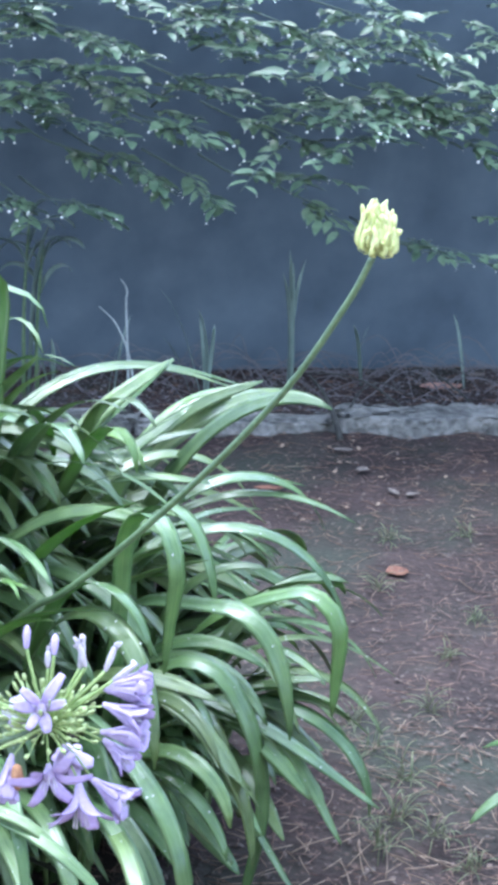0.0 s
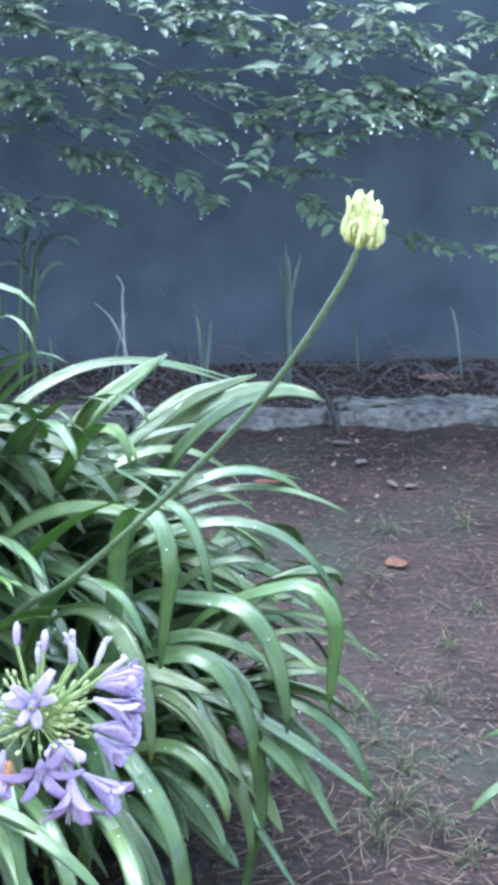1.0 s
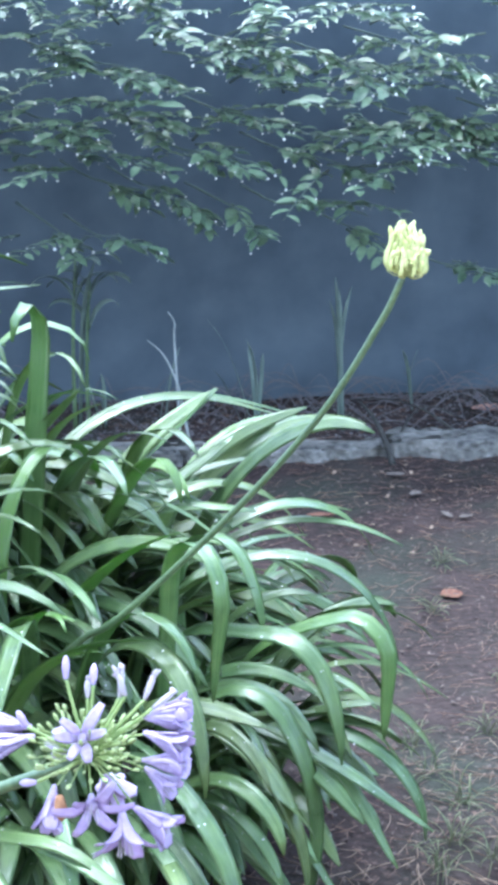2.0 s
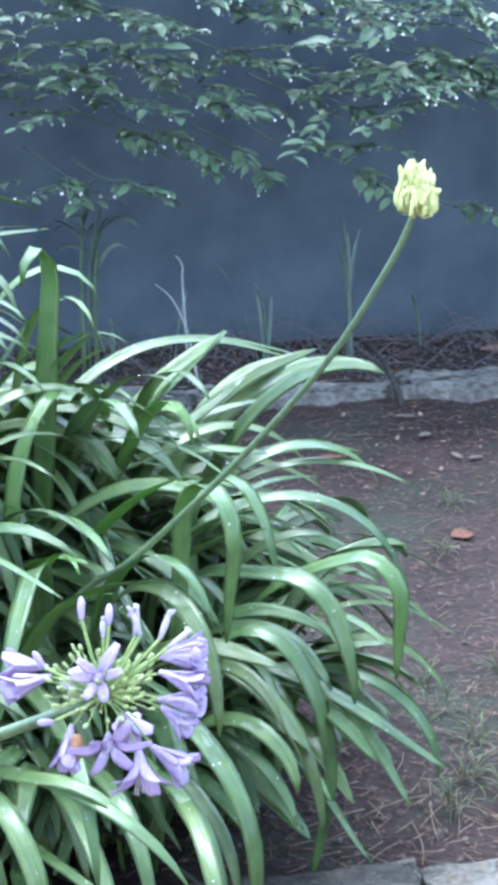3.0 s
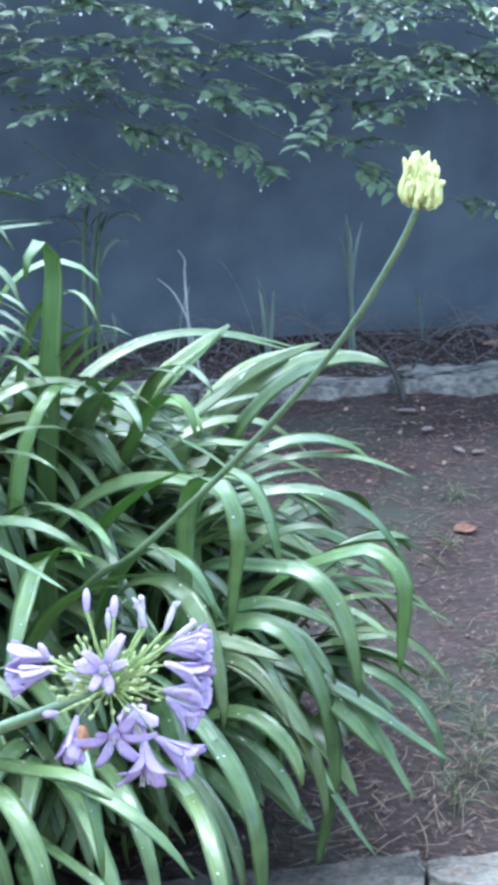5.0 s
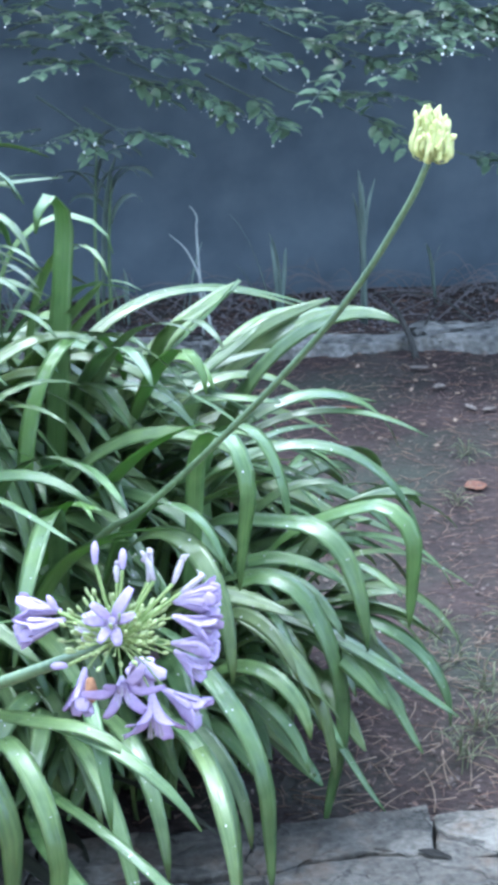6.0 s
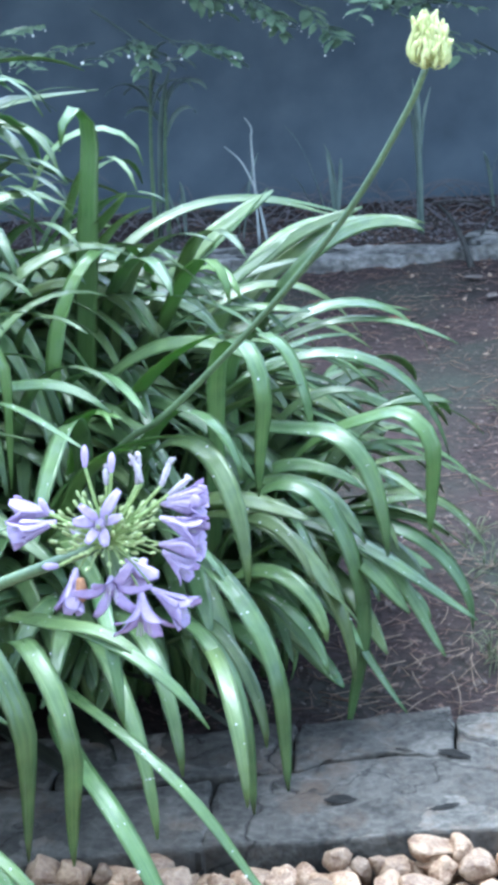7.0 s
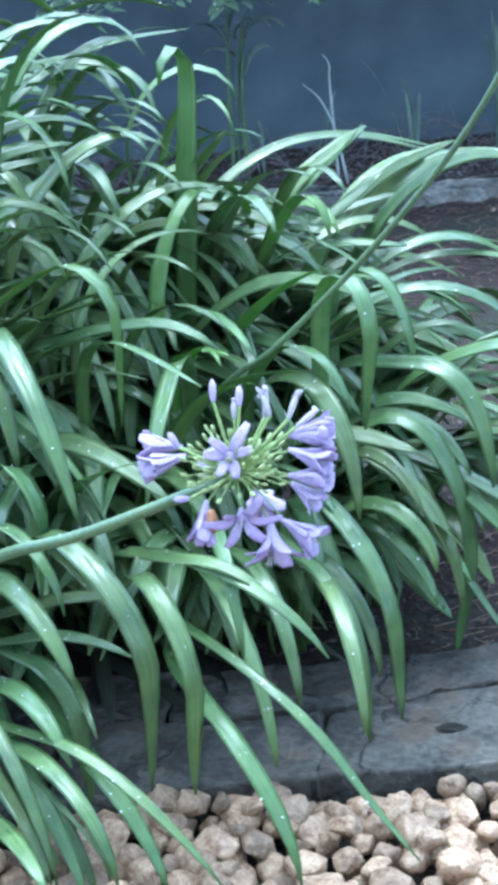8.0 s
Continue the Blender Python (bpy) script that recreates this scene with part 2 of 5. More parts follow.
def add_cracks(m):
    """Fine dark cracks, layered relief and brown stains on split stone."""
    t = m.node_tree
    b = t.nodes["Principled BSDF"]
    was = b.inputs["Base Color"].links[0].from_socket
    geo, bend = t.nodes.new("ShaderNodeTexCoord"), t.nodes.new("ShaderNodeTexNoise")
    bend.inputs["Scale"].default_value, bend.inputs["Detail"].default_value = 6, 5
    move = t.nodes.new("ShaderNodeMix")
    move.data_type = "RGBA"
    move.inputs["Factor"].default_value = 0.25
    squash = t.nodes.new("ShaderNodeMapping")
    squash.inputs["Scale"].default_value = (3.2, 8.5, 3)
    cell = t.nodes.new("ShaderNodeTexVoronoi")
    cell.feature = "DISTANCE_TO_EDGE"
    cell.inputs["Scale"].default_value = 1.0
    t.links.new(geo.outputs["Object"], bend.inputs["Vector"])
    t.links.new(geo.outputs["Object"], move.inputs["A"])
    t.links.new(bend.outputs["Color"], move.inputs["B"])
    t.links.new(move.outputs["Result"], squash.inputs["Vector"])
    t.links.new(squash.outputs["Vector"], cell.inputs["Vector"])
    line = t.nodes.new("ShaderNodeMapRange")
    line.inputs["From Max"].default_value = 0.012
    t.links.new(cell.outputs["Distance"], line.inputs["Value"])
    dark, stain, ramp, brown = t.nodes.new("ShaderNodeMix"), t.nodes.new("ShaderNodeTexNoise"), t.nodes.new("ShaderNodeMapRange"), t.nodes.new("ShaderNodeMix")
    dark.data_type = brown.data_type = "RGBA"
    dark.inputs["A"].default_value = (0.018, 0.015, 0.013, 1)
    brown.inputs["B"].default_value = (0.085, 0.055, 0.036, 1)
    stain.inputs["Scale"].default_value, stain.inputs["Detail"].default_value, stain.inputs["Roughness"].default_value = 7, 8, 0.7
    ramp.inputs["From Min"].default_value, ramp.inputs["From Max"].default_value, ramp.inputs["To Max"].default_value = 0.52, 0.68, 0.75
    t.links.new(geo.outputs["Object"], stain.inputs["Vector"])
    t.links.new(stain.outputs["Fac"], ramp.inputs["Value"])
    t.links.new(ramp.outputs["Result"], brown.inputs["Factor"])
    t.links.new(was, brown.inputs["A"])
    t.links.new(brown.outputs["Result"], dark.inputs["B"])
    t.links.new(line.outputs["Result"], dark.inputs["Factor"])
    t.links.new(dark.outputs["Result"], b.inputs["Base Color"])
    flake, tone, shade = t.nodes.new("ShaderNodeTexVoronoi"), t.nodes.new("ShaderNodeMapRange"), t.nodes.new("ShaderNodeHueSaturation")
    flake.inputs["Scale"].default_value = 2.6
    tone.inputs["From Min"].default_value, tone.inputs["From Max"].default_value = 0.25, 0.75
    tone.inputs["To Min"].default_value, tone.inputs["To Max"].default_value = 0.6, 1.35
    t.links.new(squash.outputs["Vector"], flake.inputs["Vector"])
    t.links.new(flake.outputs["Color"], tone.inputs["Value"])
    t.links.new(tone.outputs["Result"], shade.inputs["Value"])
    t.links.new(dark.outputs["Result"], shade.inputs["Color"])
    t.links.new(shade.outputs["Color"], b.inputs["Base Color"])
    old = [n for n in t.nodes if n.type == "BUMP"][0]
    step = t.nodes.new("ShaderNodeBump")
    step.inputs["Strength"].default_value, step.inputs["Distance"].default_value = 0.7, 0.012
    t.links.new(flake.outputs["Color"], step.inputs["Height"])
    t.links.new(step.outputs["Normal"], old.inputs["Normal"])
    cut = t.nodes.new("ShaderNodeBump")
    cut.inputs["Strength"].default_value, cut.inputs["Distance"].default_value = 0.6, 0.004
    t.links.new(line.outputs["Result"], cut.inputs["Height"])
    t.links.new(old.outputs["Normal"], cut.inputs["Normal"])
    t.links.new(cut.outputs["Normal"], b.inputs["Normal"])


add_cracks(SLATE)


# ---- mesh helpers ----
def mesh_of(name, verts, faces, mat, uvs=None, smooth=True):
    me = bpy.data.meshes.new(name)
    me.from_pydata([tuple(v) for v in verts], [], faces)
    if uvs is not None:
        layer = me.uv_layers.new(name="UVMap")
        loops = np.zeros(len(me.loops), dtype=np.int32)
        me.loops.foreach_get("vertex_index", loops)
        layer.data.foreach_set("uv", np.asarray(uvs, dtype=np.float32)[loops].ravel())
    me.polygons.foreach_set("use_smooth", [smooth] * len(me.polygons))
    me.materials.append(mat)
    me.update()
    return me


def part_of(name, me, parent, label=""):
    ob = new(name, me)
    ob.parent = parent
    if label:
        tagged(ob, label)
    return ob


def tube_data(points, radii, sides=8):
    """Rings round a line of points; ends closed."""
    points = [Vector(p) for p in points]
    verts, faces = [], []
    n = len(points)
    for i, p in enumerate(points):
        d = (points[min(i + 1, n - 1)] - points[max(i - 1, 0)]).normalized()
        a = d.orthogonal() if i == 0 else (a - d * a.dot(d))
        a = a.normalized()
        b = d.cross(a)
        r = radii[i] if hasattr(radii, "__len__") else radii
        for k in range(sides):
            w = 2 * math.pi * k / sides
            verts.append(p + r * (a * math.cos(w) + b * math.sin(w)))
    for i in range(n - 1):
        for k in range(sides):
            k2 = (k + 1) % sides
            faces.append((i * sides + k, i * sides + k2, (i + 1) * sides + k2, (i + 1) * sides + k))
    faces.append(tuple(range(sides - 1, -1, -1)))
    faces.append(tuple((n - 1) * sides + k for k in range(sides)))
    return verts, faces


def glide(points, n=24):
    """A smooth line through a few points."""
    p = [Vector(q) for q in points]
    p = [p[0] * 2 - p[1]] + p + [p[-1] * 2 - p[-2]]
    out = []
    m = len(p) - 3
    for i in range(n + 1):
        u = min(i / n * m, m - 1e-6)
        k, f = int(u), u - int(u)
        a, b, c, d = p[k:k + 4]
        out.append(0.5 * (2 * b + (c - a) * f + (2 * a - 5 * b + 4 * c - d) * f * f + (3 * b - a - 3 * c + d) * f ** 3))
    return out


def spine(rise, turn, length, n=30):
    """A line that sets out at rise[0] degrees above the level and bends through the other three; it heads to turn degrees (0: +y, 90: +x)."""
    s = (np.arange(n) + 0.5) / n
    k = (0, 1 / 3, 2 / 3, 1)
    e = np.zeros(n) if len(rise) == 4 else np.radians(np.interp(s, np.linspace(0, 1, len(rise)), rise))
    for i in range(4 if len(rise) == 4 else 0):
        w = np.ones(n)
        for j in range(4):
            if j != i:
                w = w * (s - k[j]) / (k[i] - k[j])
        e += w * radians(rise[i])
    a = np.radians(turn[0] + (turn[1] - turn[0]) * s)
    d = np.stack([np.cos(e) * np.sin(a), np.cos(e) * np.cos(a), np.sin(e)], 1)
    return np.vstack([np.zeros((1, 3)), np.cumsum(d, 0) * length / n]), d


def blade_data(root, rise, turn, length, width, twist=0, fold=0.22, n=30, thick=0.0009):
    """A strap leaf with a shallow channel, tapering to root and tip, closed all round."""
    line, d = spine(rise, turn, length, n)
    line = line + np.array(root)
    verts, uvs, faces = [], [], []
    for i in range(n + 1):
        t = Vector(d[min(i, n - 1)] + d[max(i - 1, 0)]).normalized()
        a = radians(turn[0] + (turn[1] - turn[0]) * i / n)
        side = Vector((math.cos(a), -math.sin(a), 0))
        side = (side - t * side.dot(t)).normalized()
        up = side.cross(t)
        s = i / n
        w = radians(twist) * min(1.0, s * 2.2)
        side, up = side * math.cos(w) + up * math.sin(w), up * math.cos(w) - side * math.sin(w)
        half = 0.5 * width * (0.55 + 0.45 * min(1, s / 0.35)) * max(0.03, (1 - max(0, (s - 0.74) / 0.26) ** 2.4)) ** 0.62
        ch = fold * (1 - 0.75 * s)
        p = Vector(line[i]) + side * (0.0014 * math.sin(6 * s + 60 * root[0] + 5 * length) * s)
        half *= 1 + 0.05 * math.sin(17 * s + 90 * root[1] + 20 * length) + 0.03 * math.sin(41 * s + 70 * root[0])
        for q in (-1, -0.5, 0, 0.5, 1):
            verts.append(p + side * (half * q) + up * (half * ch * abs(q)))
            uvs.append((0.5 + 0.5 * q, s * length * 8))
        for q in (0.6, -0.6):
            verts.append(p + side * (half * q) + up * (half * ch * abs(q) - thick))
            uvs.append((0.5 + 0.5 * q, s * length * 8))
    m = 7
    for i in range(n):
        for k in range(m):
            k2 = (k + 1) % m
            faces.append((i * m + k, i * m + k2, (i + 1) * m + k2, (i + 1) * m + k))
    faces.append(tuple(range(m - 1, -1, -1)))
    faces.append(tuple(n * m + k for k in range(m)))
    return verts, faces, uvs


def leaf(plant_ob, root, rise, turn, length, width, twist=0, tint=0.0):
    verts, faces, uvs = blade_data(root, rise, turn, length, width * (0.87 if width < 0.037 else 0.76), twist)
    me = mesh_of("leaf", verts, faces, AGAPANTHUS, uvs)
    att = me.attributes.new("tint", "FLOAT", "POINT")
    att.data.foreach_set("value", [max(0.0, tint)] * len(verts))
    return part_of("leaf", me, plant_ob)


def shade_blade(plant_ob, seed, count, heads):
    """Near-black blades lying about a clump's foot, added to stand in for deep shade."""
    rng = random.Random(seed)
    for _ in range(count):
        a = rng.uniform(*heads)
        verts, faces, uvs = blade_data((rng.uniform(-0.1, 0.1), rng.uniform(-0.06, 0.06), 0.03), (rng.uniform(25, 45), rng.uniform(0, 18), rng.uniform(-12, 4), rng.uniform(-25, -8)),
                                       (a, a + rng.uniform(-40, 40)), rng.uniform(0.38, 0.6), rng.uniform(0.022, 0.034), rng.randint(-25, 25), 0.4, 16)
        part_of("dead_leaf", mesh_of("dead_leaf", verts, faces, SHADE_BLADE, uvs), plant_ob, "near-black blade standing in for shade under the clump")


def plant(x, y, label="agapanthus clump with long arching wet green leaves"):
    ob = new("agapanthus_plant")
    ob.location = (x, y, 0)
    return tagged(ob, label, "plant", "agapanthus border")


# ---- setting: ground, kerbs, gravel, hedge backing, unseen wall ----
SLOPE = 0.15


def ground_height(x, y):
    """Uneven earth; lower towards the gravel, and banked up with litter along the hedge backing."""
    z = 0.012 * noise.noise((x * 3, y * 3, 0)) + 0.008 * noise.noise((x * 11, y * 11, 5))
    edge = y - SLOPE * x
    if edge < 1.9:
        return -0.035 + 0.3 * z
    if edge > 4.42:
        f = min(1.0, max(0.0, (edge - 4.5) / 0.4))
        z += 0.03 + 0.012 * f * f * (0.75 + 0.55 * noise.noise((x * 4.3, 2.0, 1)) + 0.35 * noise.noise((x * 14, y * 9, 4)))
    return z


def make_ground():
    xs = np.concatenate([[-400, -60, -12, -4], np.linspace(-2, 2, 81), [4, 12, 60, 400]])
    ys = np.concatenate([[-400, -60, -10, -3, -1], np.linspace(0, 5.6, 113), [7, 14, 60, 400]])
    verts, faces = [], []
    for y in ys:
        for x in xs:
            z = 0.0
            if -2.1 < x < 2.1 and -0.1 < y < 5.7:
                z = ground_height(x, y)
            verts.append((x, y, z))
    w = len(xs)
    for j in range(len(ys) - 1):
        for i in range(w - 1):
            faces.append((j * w + i, j * w + i + 1, (j + 1) * w + i + 1, (j + 1) * w + i))
    return tagged(new("ground", mesh_of("ground", verts, faces, EARTH)), "damp brown earth bed strewn with needles", "ground", kind="structure")


ground = make_ground()


def slab_mesh(corners, height, mat, jitter, seed, steps=7):
    """A flat stone with a ragged outline, a worn edge and an uneven top."""
    rng = random.Random(seed)
    ring = []
    for i, a in enumerate(corners):
        b = corners[(i + 1) % len(corners)]
        for k in range(steps):
            f = k / steps
            ring.append(Vector((a[0] + (b[0] - a[0]) * f + rng.uniform(-jitter, jitter), a[1] + (b[1] - a[1]) * f + rng.uniform(-jitter, jitter), 0)))
    mid = sum(ring, Vector()) / len(ring)
    n = len(ring)
    verts, faces = [], []
    levels = ((1.0, -0.03), (1.0, height * 0.88), (0.988, height * 0.99), (0.95, height), (0.85, height), (0.7, height), (0.55, height), (0.4, height), (0.2, height))
    for j, (f, z) in enumerate(levels):
        for k, p in enumerate(ring):
            q = mid + (p - mid) * f
            rough = 0.005 * noise.noise((q.x * 22, q.y * 40, seed)) + (0.003 * noise.noise((q.x * 60, q.y * 60, seed)) if j > 1 else 0)
            verts.append((q.x, q.y, z + rough))
    verts.append((mid.x, mid.y, height))
    for j in range(len(levels) - 1):
        for k in range(n):
            k2 = (k + 1) % n
            faces.append((j * n + k, j * n + k2, (j + 1) * n + k2, (j + 1) * n + k))
    last = (len(levels) - 1) * n
    for k in range(n):
        faces.append((last + k, last + (k + 1) % n, len(verts) - 1))
    return mesh_of("slab", verts, faces, mat)


def near_kerb():
    kerb = tagged(new("kerb_near"), "grey wet slate slabs edging the gravel", "kerb", kind="structure")
    line = lambda x, off: (x, off + SLOPE * x)
    back = [-3.1, -2.6, -2.0, -1.5, -1.1, -0.72, -0.36, -0.03, 0.2, 0.47, 0.82, 1.3, 1.75, 2.3, 2.9]
    front = [-3.1, -2.5, -1.95, -1.5, -1.2, -0.86, -0.5, -0.13, 0.36, 0.66, 1.0, 1.3, 1.8, 2.35, 2.9]
    mid = lambda x: 1.748 + 0.022 * math.sin(x * 9 + 0.6) + 0.012 * math.sin(x * 23)
    for row, kind in ((back, 0), (front, 1)):
        for i in range(len(row) - 1):
            a, b = row[i] + 0.003, row[i + 1] - 0.003
            s = 160 + kind * 50 + i * 7
            rng = random.Random(s)
            d = [rng.uniform(-0.03, 0.03) for _ in range(4)]
            c = (a + b) / 2
            if kind == 0:
                shape = [line(a, mid(a) + 0.005), line(c, mid(c) + 0.005), line(b, mid(b) + 0.005), line(b, 1.878 + d[2] * 0.6), line(a, 1.878 + d[3] * 0.6)]
            else:
                shape = [line(a + d[0] * 0.3, 1.568 + d[1] * 0.3), line(b + d[2] * 0.3, 1.568 + d[3] * 0.3), line(b, mid(b) - 0.004), line(c, mid(c) - 0.004), line(a, mid(a) - 0.004)]
            part_of("slab", slab_mesh(shape, 0.05 + rng.uniform(-0.007, 0.006), SLATE, 0.005, s), kerb)


def far_kerb():
    kerb = tagged(new("kerb_far"), "rough grey stone edging before the hedge", "kerb", kind="structure")
    row = [-3.1, -2.5, -1.9, -1.35, -0.85, -0.32, 0.225, 0.79, 1.3, 1.9, 2.4, 3.0]
    for i in range(len(row) - 1):
        a, b = row[i] + 0.01, row[i + 1] - 0.01
        rng = random.Random(40 + i)
        hi = 4.465 + rng.uniform(-0.015, 0.015)
        lo = 4.335 + rng.uniform(-0.01, 0.01)
        h = 0.05 if i == 6 else 0.036
        c = [(a, lo + 0.13 * a), (b, lo + 0.13 * b), (b, hi + 0.13 * b), (a, hi + 0.13 * a)]
        part_of("stone", slab_mesh(c, h + rng.uniform(-0.004, 0.004), FAR_STONE, 0.02, 60 + i, 16), kerb)


near_kerb()
far_kerb()


# A plain sheet added behind the hedge in place of its shaded depth.
def backing_behind():
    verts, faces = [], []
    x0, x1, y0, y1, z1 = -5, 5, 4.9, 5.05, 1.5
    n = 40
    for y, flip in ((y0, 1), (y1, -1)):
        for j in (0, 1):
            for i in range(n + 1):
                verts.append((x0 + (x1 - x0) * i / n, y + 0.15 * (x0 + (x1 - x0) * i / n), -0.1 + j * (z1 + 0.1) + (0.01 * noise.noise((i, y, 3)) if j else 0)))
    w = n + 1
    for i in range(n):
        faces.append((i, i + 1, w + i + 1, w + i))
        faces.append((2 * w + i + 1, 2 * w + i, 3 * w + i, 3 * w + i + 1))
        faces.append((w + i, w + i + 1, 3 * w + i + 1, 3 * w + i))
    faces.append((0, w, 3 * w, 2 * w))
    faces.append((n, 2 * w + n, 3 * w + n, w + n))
    return tagged(new("wall_north", mesh_of("wall_north", verts, faces, HAZE_BACKING, smooth=False)), "blue-grey backing sheet standing in for the hedge's hazy dark depth", "wall", kind="structure")


backing_behind()



def unseen_wall():
    """An unseen wall added behind the camera: blocks sky there and bounces light back."""
    bm = bmesh.new()
    bmesh.ops.create_cube(bm, size=1, matrix=Matrix.Translation((0, -1.75, 2.95)) @ Matrix.Diagonal((11, 0.25, 6.1, 1)))
    bmesh.ops.subdivide_edges(bm, edges=bm.edges[:], cuts=6, use_grid_fill=True)
    me = bpy.data.meshes.new("wall_south")
    bm.to_mesh(me)
    bm.free()
    me.materials.append(BOUNCE_WHITE)
    return tagged(new("wall_south", me), "unseen white wall added to block sky and bounce light", "wall", kind="structure")


unseen_wall()

# ---- the agapanthus border ----
a1 = plant(-0.15, 2.36)
leaf(a1, (-0.071, 0.052, 0.030), rise=(100, 105, 43, 12), turn=(63, 30), length=0.865, width=0.043, twist=-32)
leaf(a1, (-0.053, 0.016, 0.034), rise=(88, 88, 30, -11), turn=(43, 35), length=0.879, width=0.044, twist=-32, tint=0.2)
leaf(a1, (-0.086, 0.026, 0.033), rise=(105, 70, 18, -20), turn=(58, 39), length=0.984, width=0.044, twist=-32)
leaf(a1, (-0.037, 0.013, 0.033), rise=(100, 107, 46, -4), turn=(65, 54), length=0.770, width=0.027, twist=-14)
leaf(a1, (-0.023, -0.007, 0.043), rise=(97, 103, 21, -62), turn=(61, 61), length=0.869, width=0.031, twist=-18)
leaf(a1, (-0.036, 0.011, 0.031), rise=(84, 82, 15, -19), turn=(44, 52), length=0.785, width=0.019, twist=-14)
leaf(a1, (-0.049, 0.000, 0.033), rise=(98, 76, 16, -33), turn=(86, 72), length=0.804, width=0.021, twist=-21)
leaf(a1, (-0.053, -0.009, 0.027), rise=(108, 104, 48, 34), turn=(70, 56), length=0.759, width=0.041, twist=-18)
leaf(a1, (-0.066, -0.040, 0.034), rise=(95, 100, 62, -31), turn=(133, 149), length=0.859, width=0.032, twist=4)
a2 = plant(-0.1, 2.12)
leaf(a2, (-0.035, 0.010, 0.034), rise=(96, 101, 32, -31), turn=(59, 54), length=0.735, width=0.024, twist=-14)
leaf(a2, (-0.046, 0.013, 0.033), rise=(91, 94, 27, -14), turn=(40, 40), length=0.752, width=0.021, twist=-7)
leaf(a2, (-0.010, 0.004, 0.030), rise=(86, 94, 100, 103, 88, 38, -54, -87), turn=(127, 133), length=0.776, width=0.044, twist=10)
leaf(a2, (-0.021, 0.022, 0.038), rise=(89, 90, 4, -79), turn=(86, 85), length=0.878, width=0.028, twist=-21)
leaf(a2, (-0.012, 0.008, 0.029), rise=(80, 84, 82, 56, 31, 22, -94, -94), turn=(120, 124), length=0.808, width=0.037, twist=-28, tint=0.22)
leaf(a2, (-0.014, -0.000, 0.030), rise=(87, 91, 62, -22), turn=(87, 88), length=0.563, width=0.023, twist=-28)
leaf(a2, (-0.048, -0.030, 0.032), rise=(90, 99, 101, 65, 11, 10, -64, -88), turn=(125, 127), length=0.827, width=0.042, twist=-21)
leaf(a2, (-0.056, -0.040, 0.030), rise=(87, 87, 35, -31), turn=(115, 110), length=0.546, width=0.030, twist=-31)
leaf(a2, (-0.109, -0.003, 0.038), rise=(97, 45, -9, -30), turn=(145, 105), length=0.735, width=0.028, twist=-14)
leaf(a2, (-0.027, -0.025, 0.030), rise=(78, 54, -10, -92), turn=(121, 102), length=0.640, width=0.032, twist=-18)
leaf(a2, (-0.008, 0.002, 0.030), rise=(74, 64, 38, 7), turn=(109, 109), length=0.450, width=0.023, twist=-28)
leaf(a2, (-0.028, -0.005, 0.030), rise=(99, 106, 59, 0), turn=(99, 101), length=0.630, width=0.032, twist=28)
leaf(a2, (-0.046, -0.032, 0.030), rise=(98, 104, 50, 23), turn=(111, 121), length=0.633, width=0.032, twist=24)
leaf(a2, (-0.019, 0.019, 0.031), rise=(84, 55, -24, -49), turn=(126, 124), length=0.627, width=0.028, twist=-10)
b1 = plant(-0.25, 2)
leaf(b1, (0.057, 0.032, 0.039), rise=(74, 76, 79, 83, 83, 8, -107, -97), turn=(142, 152), length=0.924, width=0.033, twist=7)
leaf(b1, (0.033, -0.000, 0.063), rise=(70, 69, 69, 43, -55, -81, -102, -99), turn=(112, 115), length=0.857, width=0.044, twist=-14, tint=0.1)
leaf(b1, (-0.014, -0.003, 0.035), rise=(81, 61, -21, -88), turn=(123, 119), length=0.751, width=0.040, twist=-10)
leaf(b1, (-0.006, -0.003, 0.030), rise=(75, 52, 4, -75), turn=(129, 128), length=0.536, width=0.026, twist=-14)
leaf(b1, (-0.031, -0.019, 0.036), rise=(72, 70, 60, 33, -3, -34, -86, -89), turn=(158, 133), length=0.867, width=0.034, twist=0)
leaf(b1, (-0.036, -0.028, 0.044), rise=(71, 60, 42, 15, 19, -16, -78, -89), turn=(162, 143), length=0.782, width=0.027, twist=-4)
leaf(b1, (-0.076, -0.030, 0.030), rise=(67, 47, 21, -88), turn=(175, 159), length=0.802, width=0.024, twist=-18)
leaf(b1, (-0.034, -0.024, 0.032), rise=(72, 42, 5, -91), turn=(153, 144), length=0.643, width=0.024, twist=-10)
leaf(b1, (-0.059, -0.008, 0.030), rise=(65, 24, 13, 14, 14, -3, -40, -86), turn=(-158, -235), length=0.910, width=0.032, twist=4)
leaf(b1, (-0.102, -0.011, 0.033), rise=(64, 29, 22, 20, 8, -15, -50, -49), turn=(-163, -256), length=0.987, width=0.019, twist=-4)
leaf(b1, (-0.041, -0.038, 0.035), rise=(86, 79, 14, -92), turn=(108, 159), length=0.832, width=0.038, twist=-28)
leaf(b1, (-0.034, -0.023, 0.042), rise=(84, 85, 47, -82), turn=(136, 134), length=0.722, width=0.040, twist=14, tint=0.2)
leaf(b1, (-0.095, 0.003, 0.034), rise=(62, 37, 38, 40, 27, 18, 14, -38), turn=(-140, -249), length=0.834, width=0.026, twist=-21)
leaf(b1, (-0.018, -0.001, 0.030), rise=(79, 77, 26, -2), turn=(130, 123), length=0.609, width=0.035, twist=-28)
leaf(b1, (-0.005, -0.016, 0.035), rise=(73, 51, 26, -86), turn=(134, 133), length=0.576, width=0.031, twist=-28)
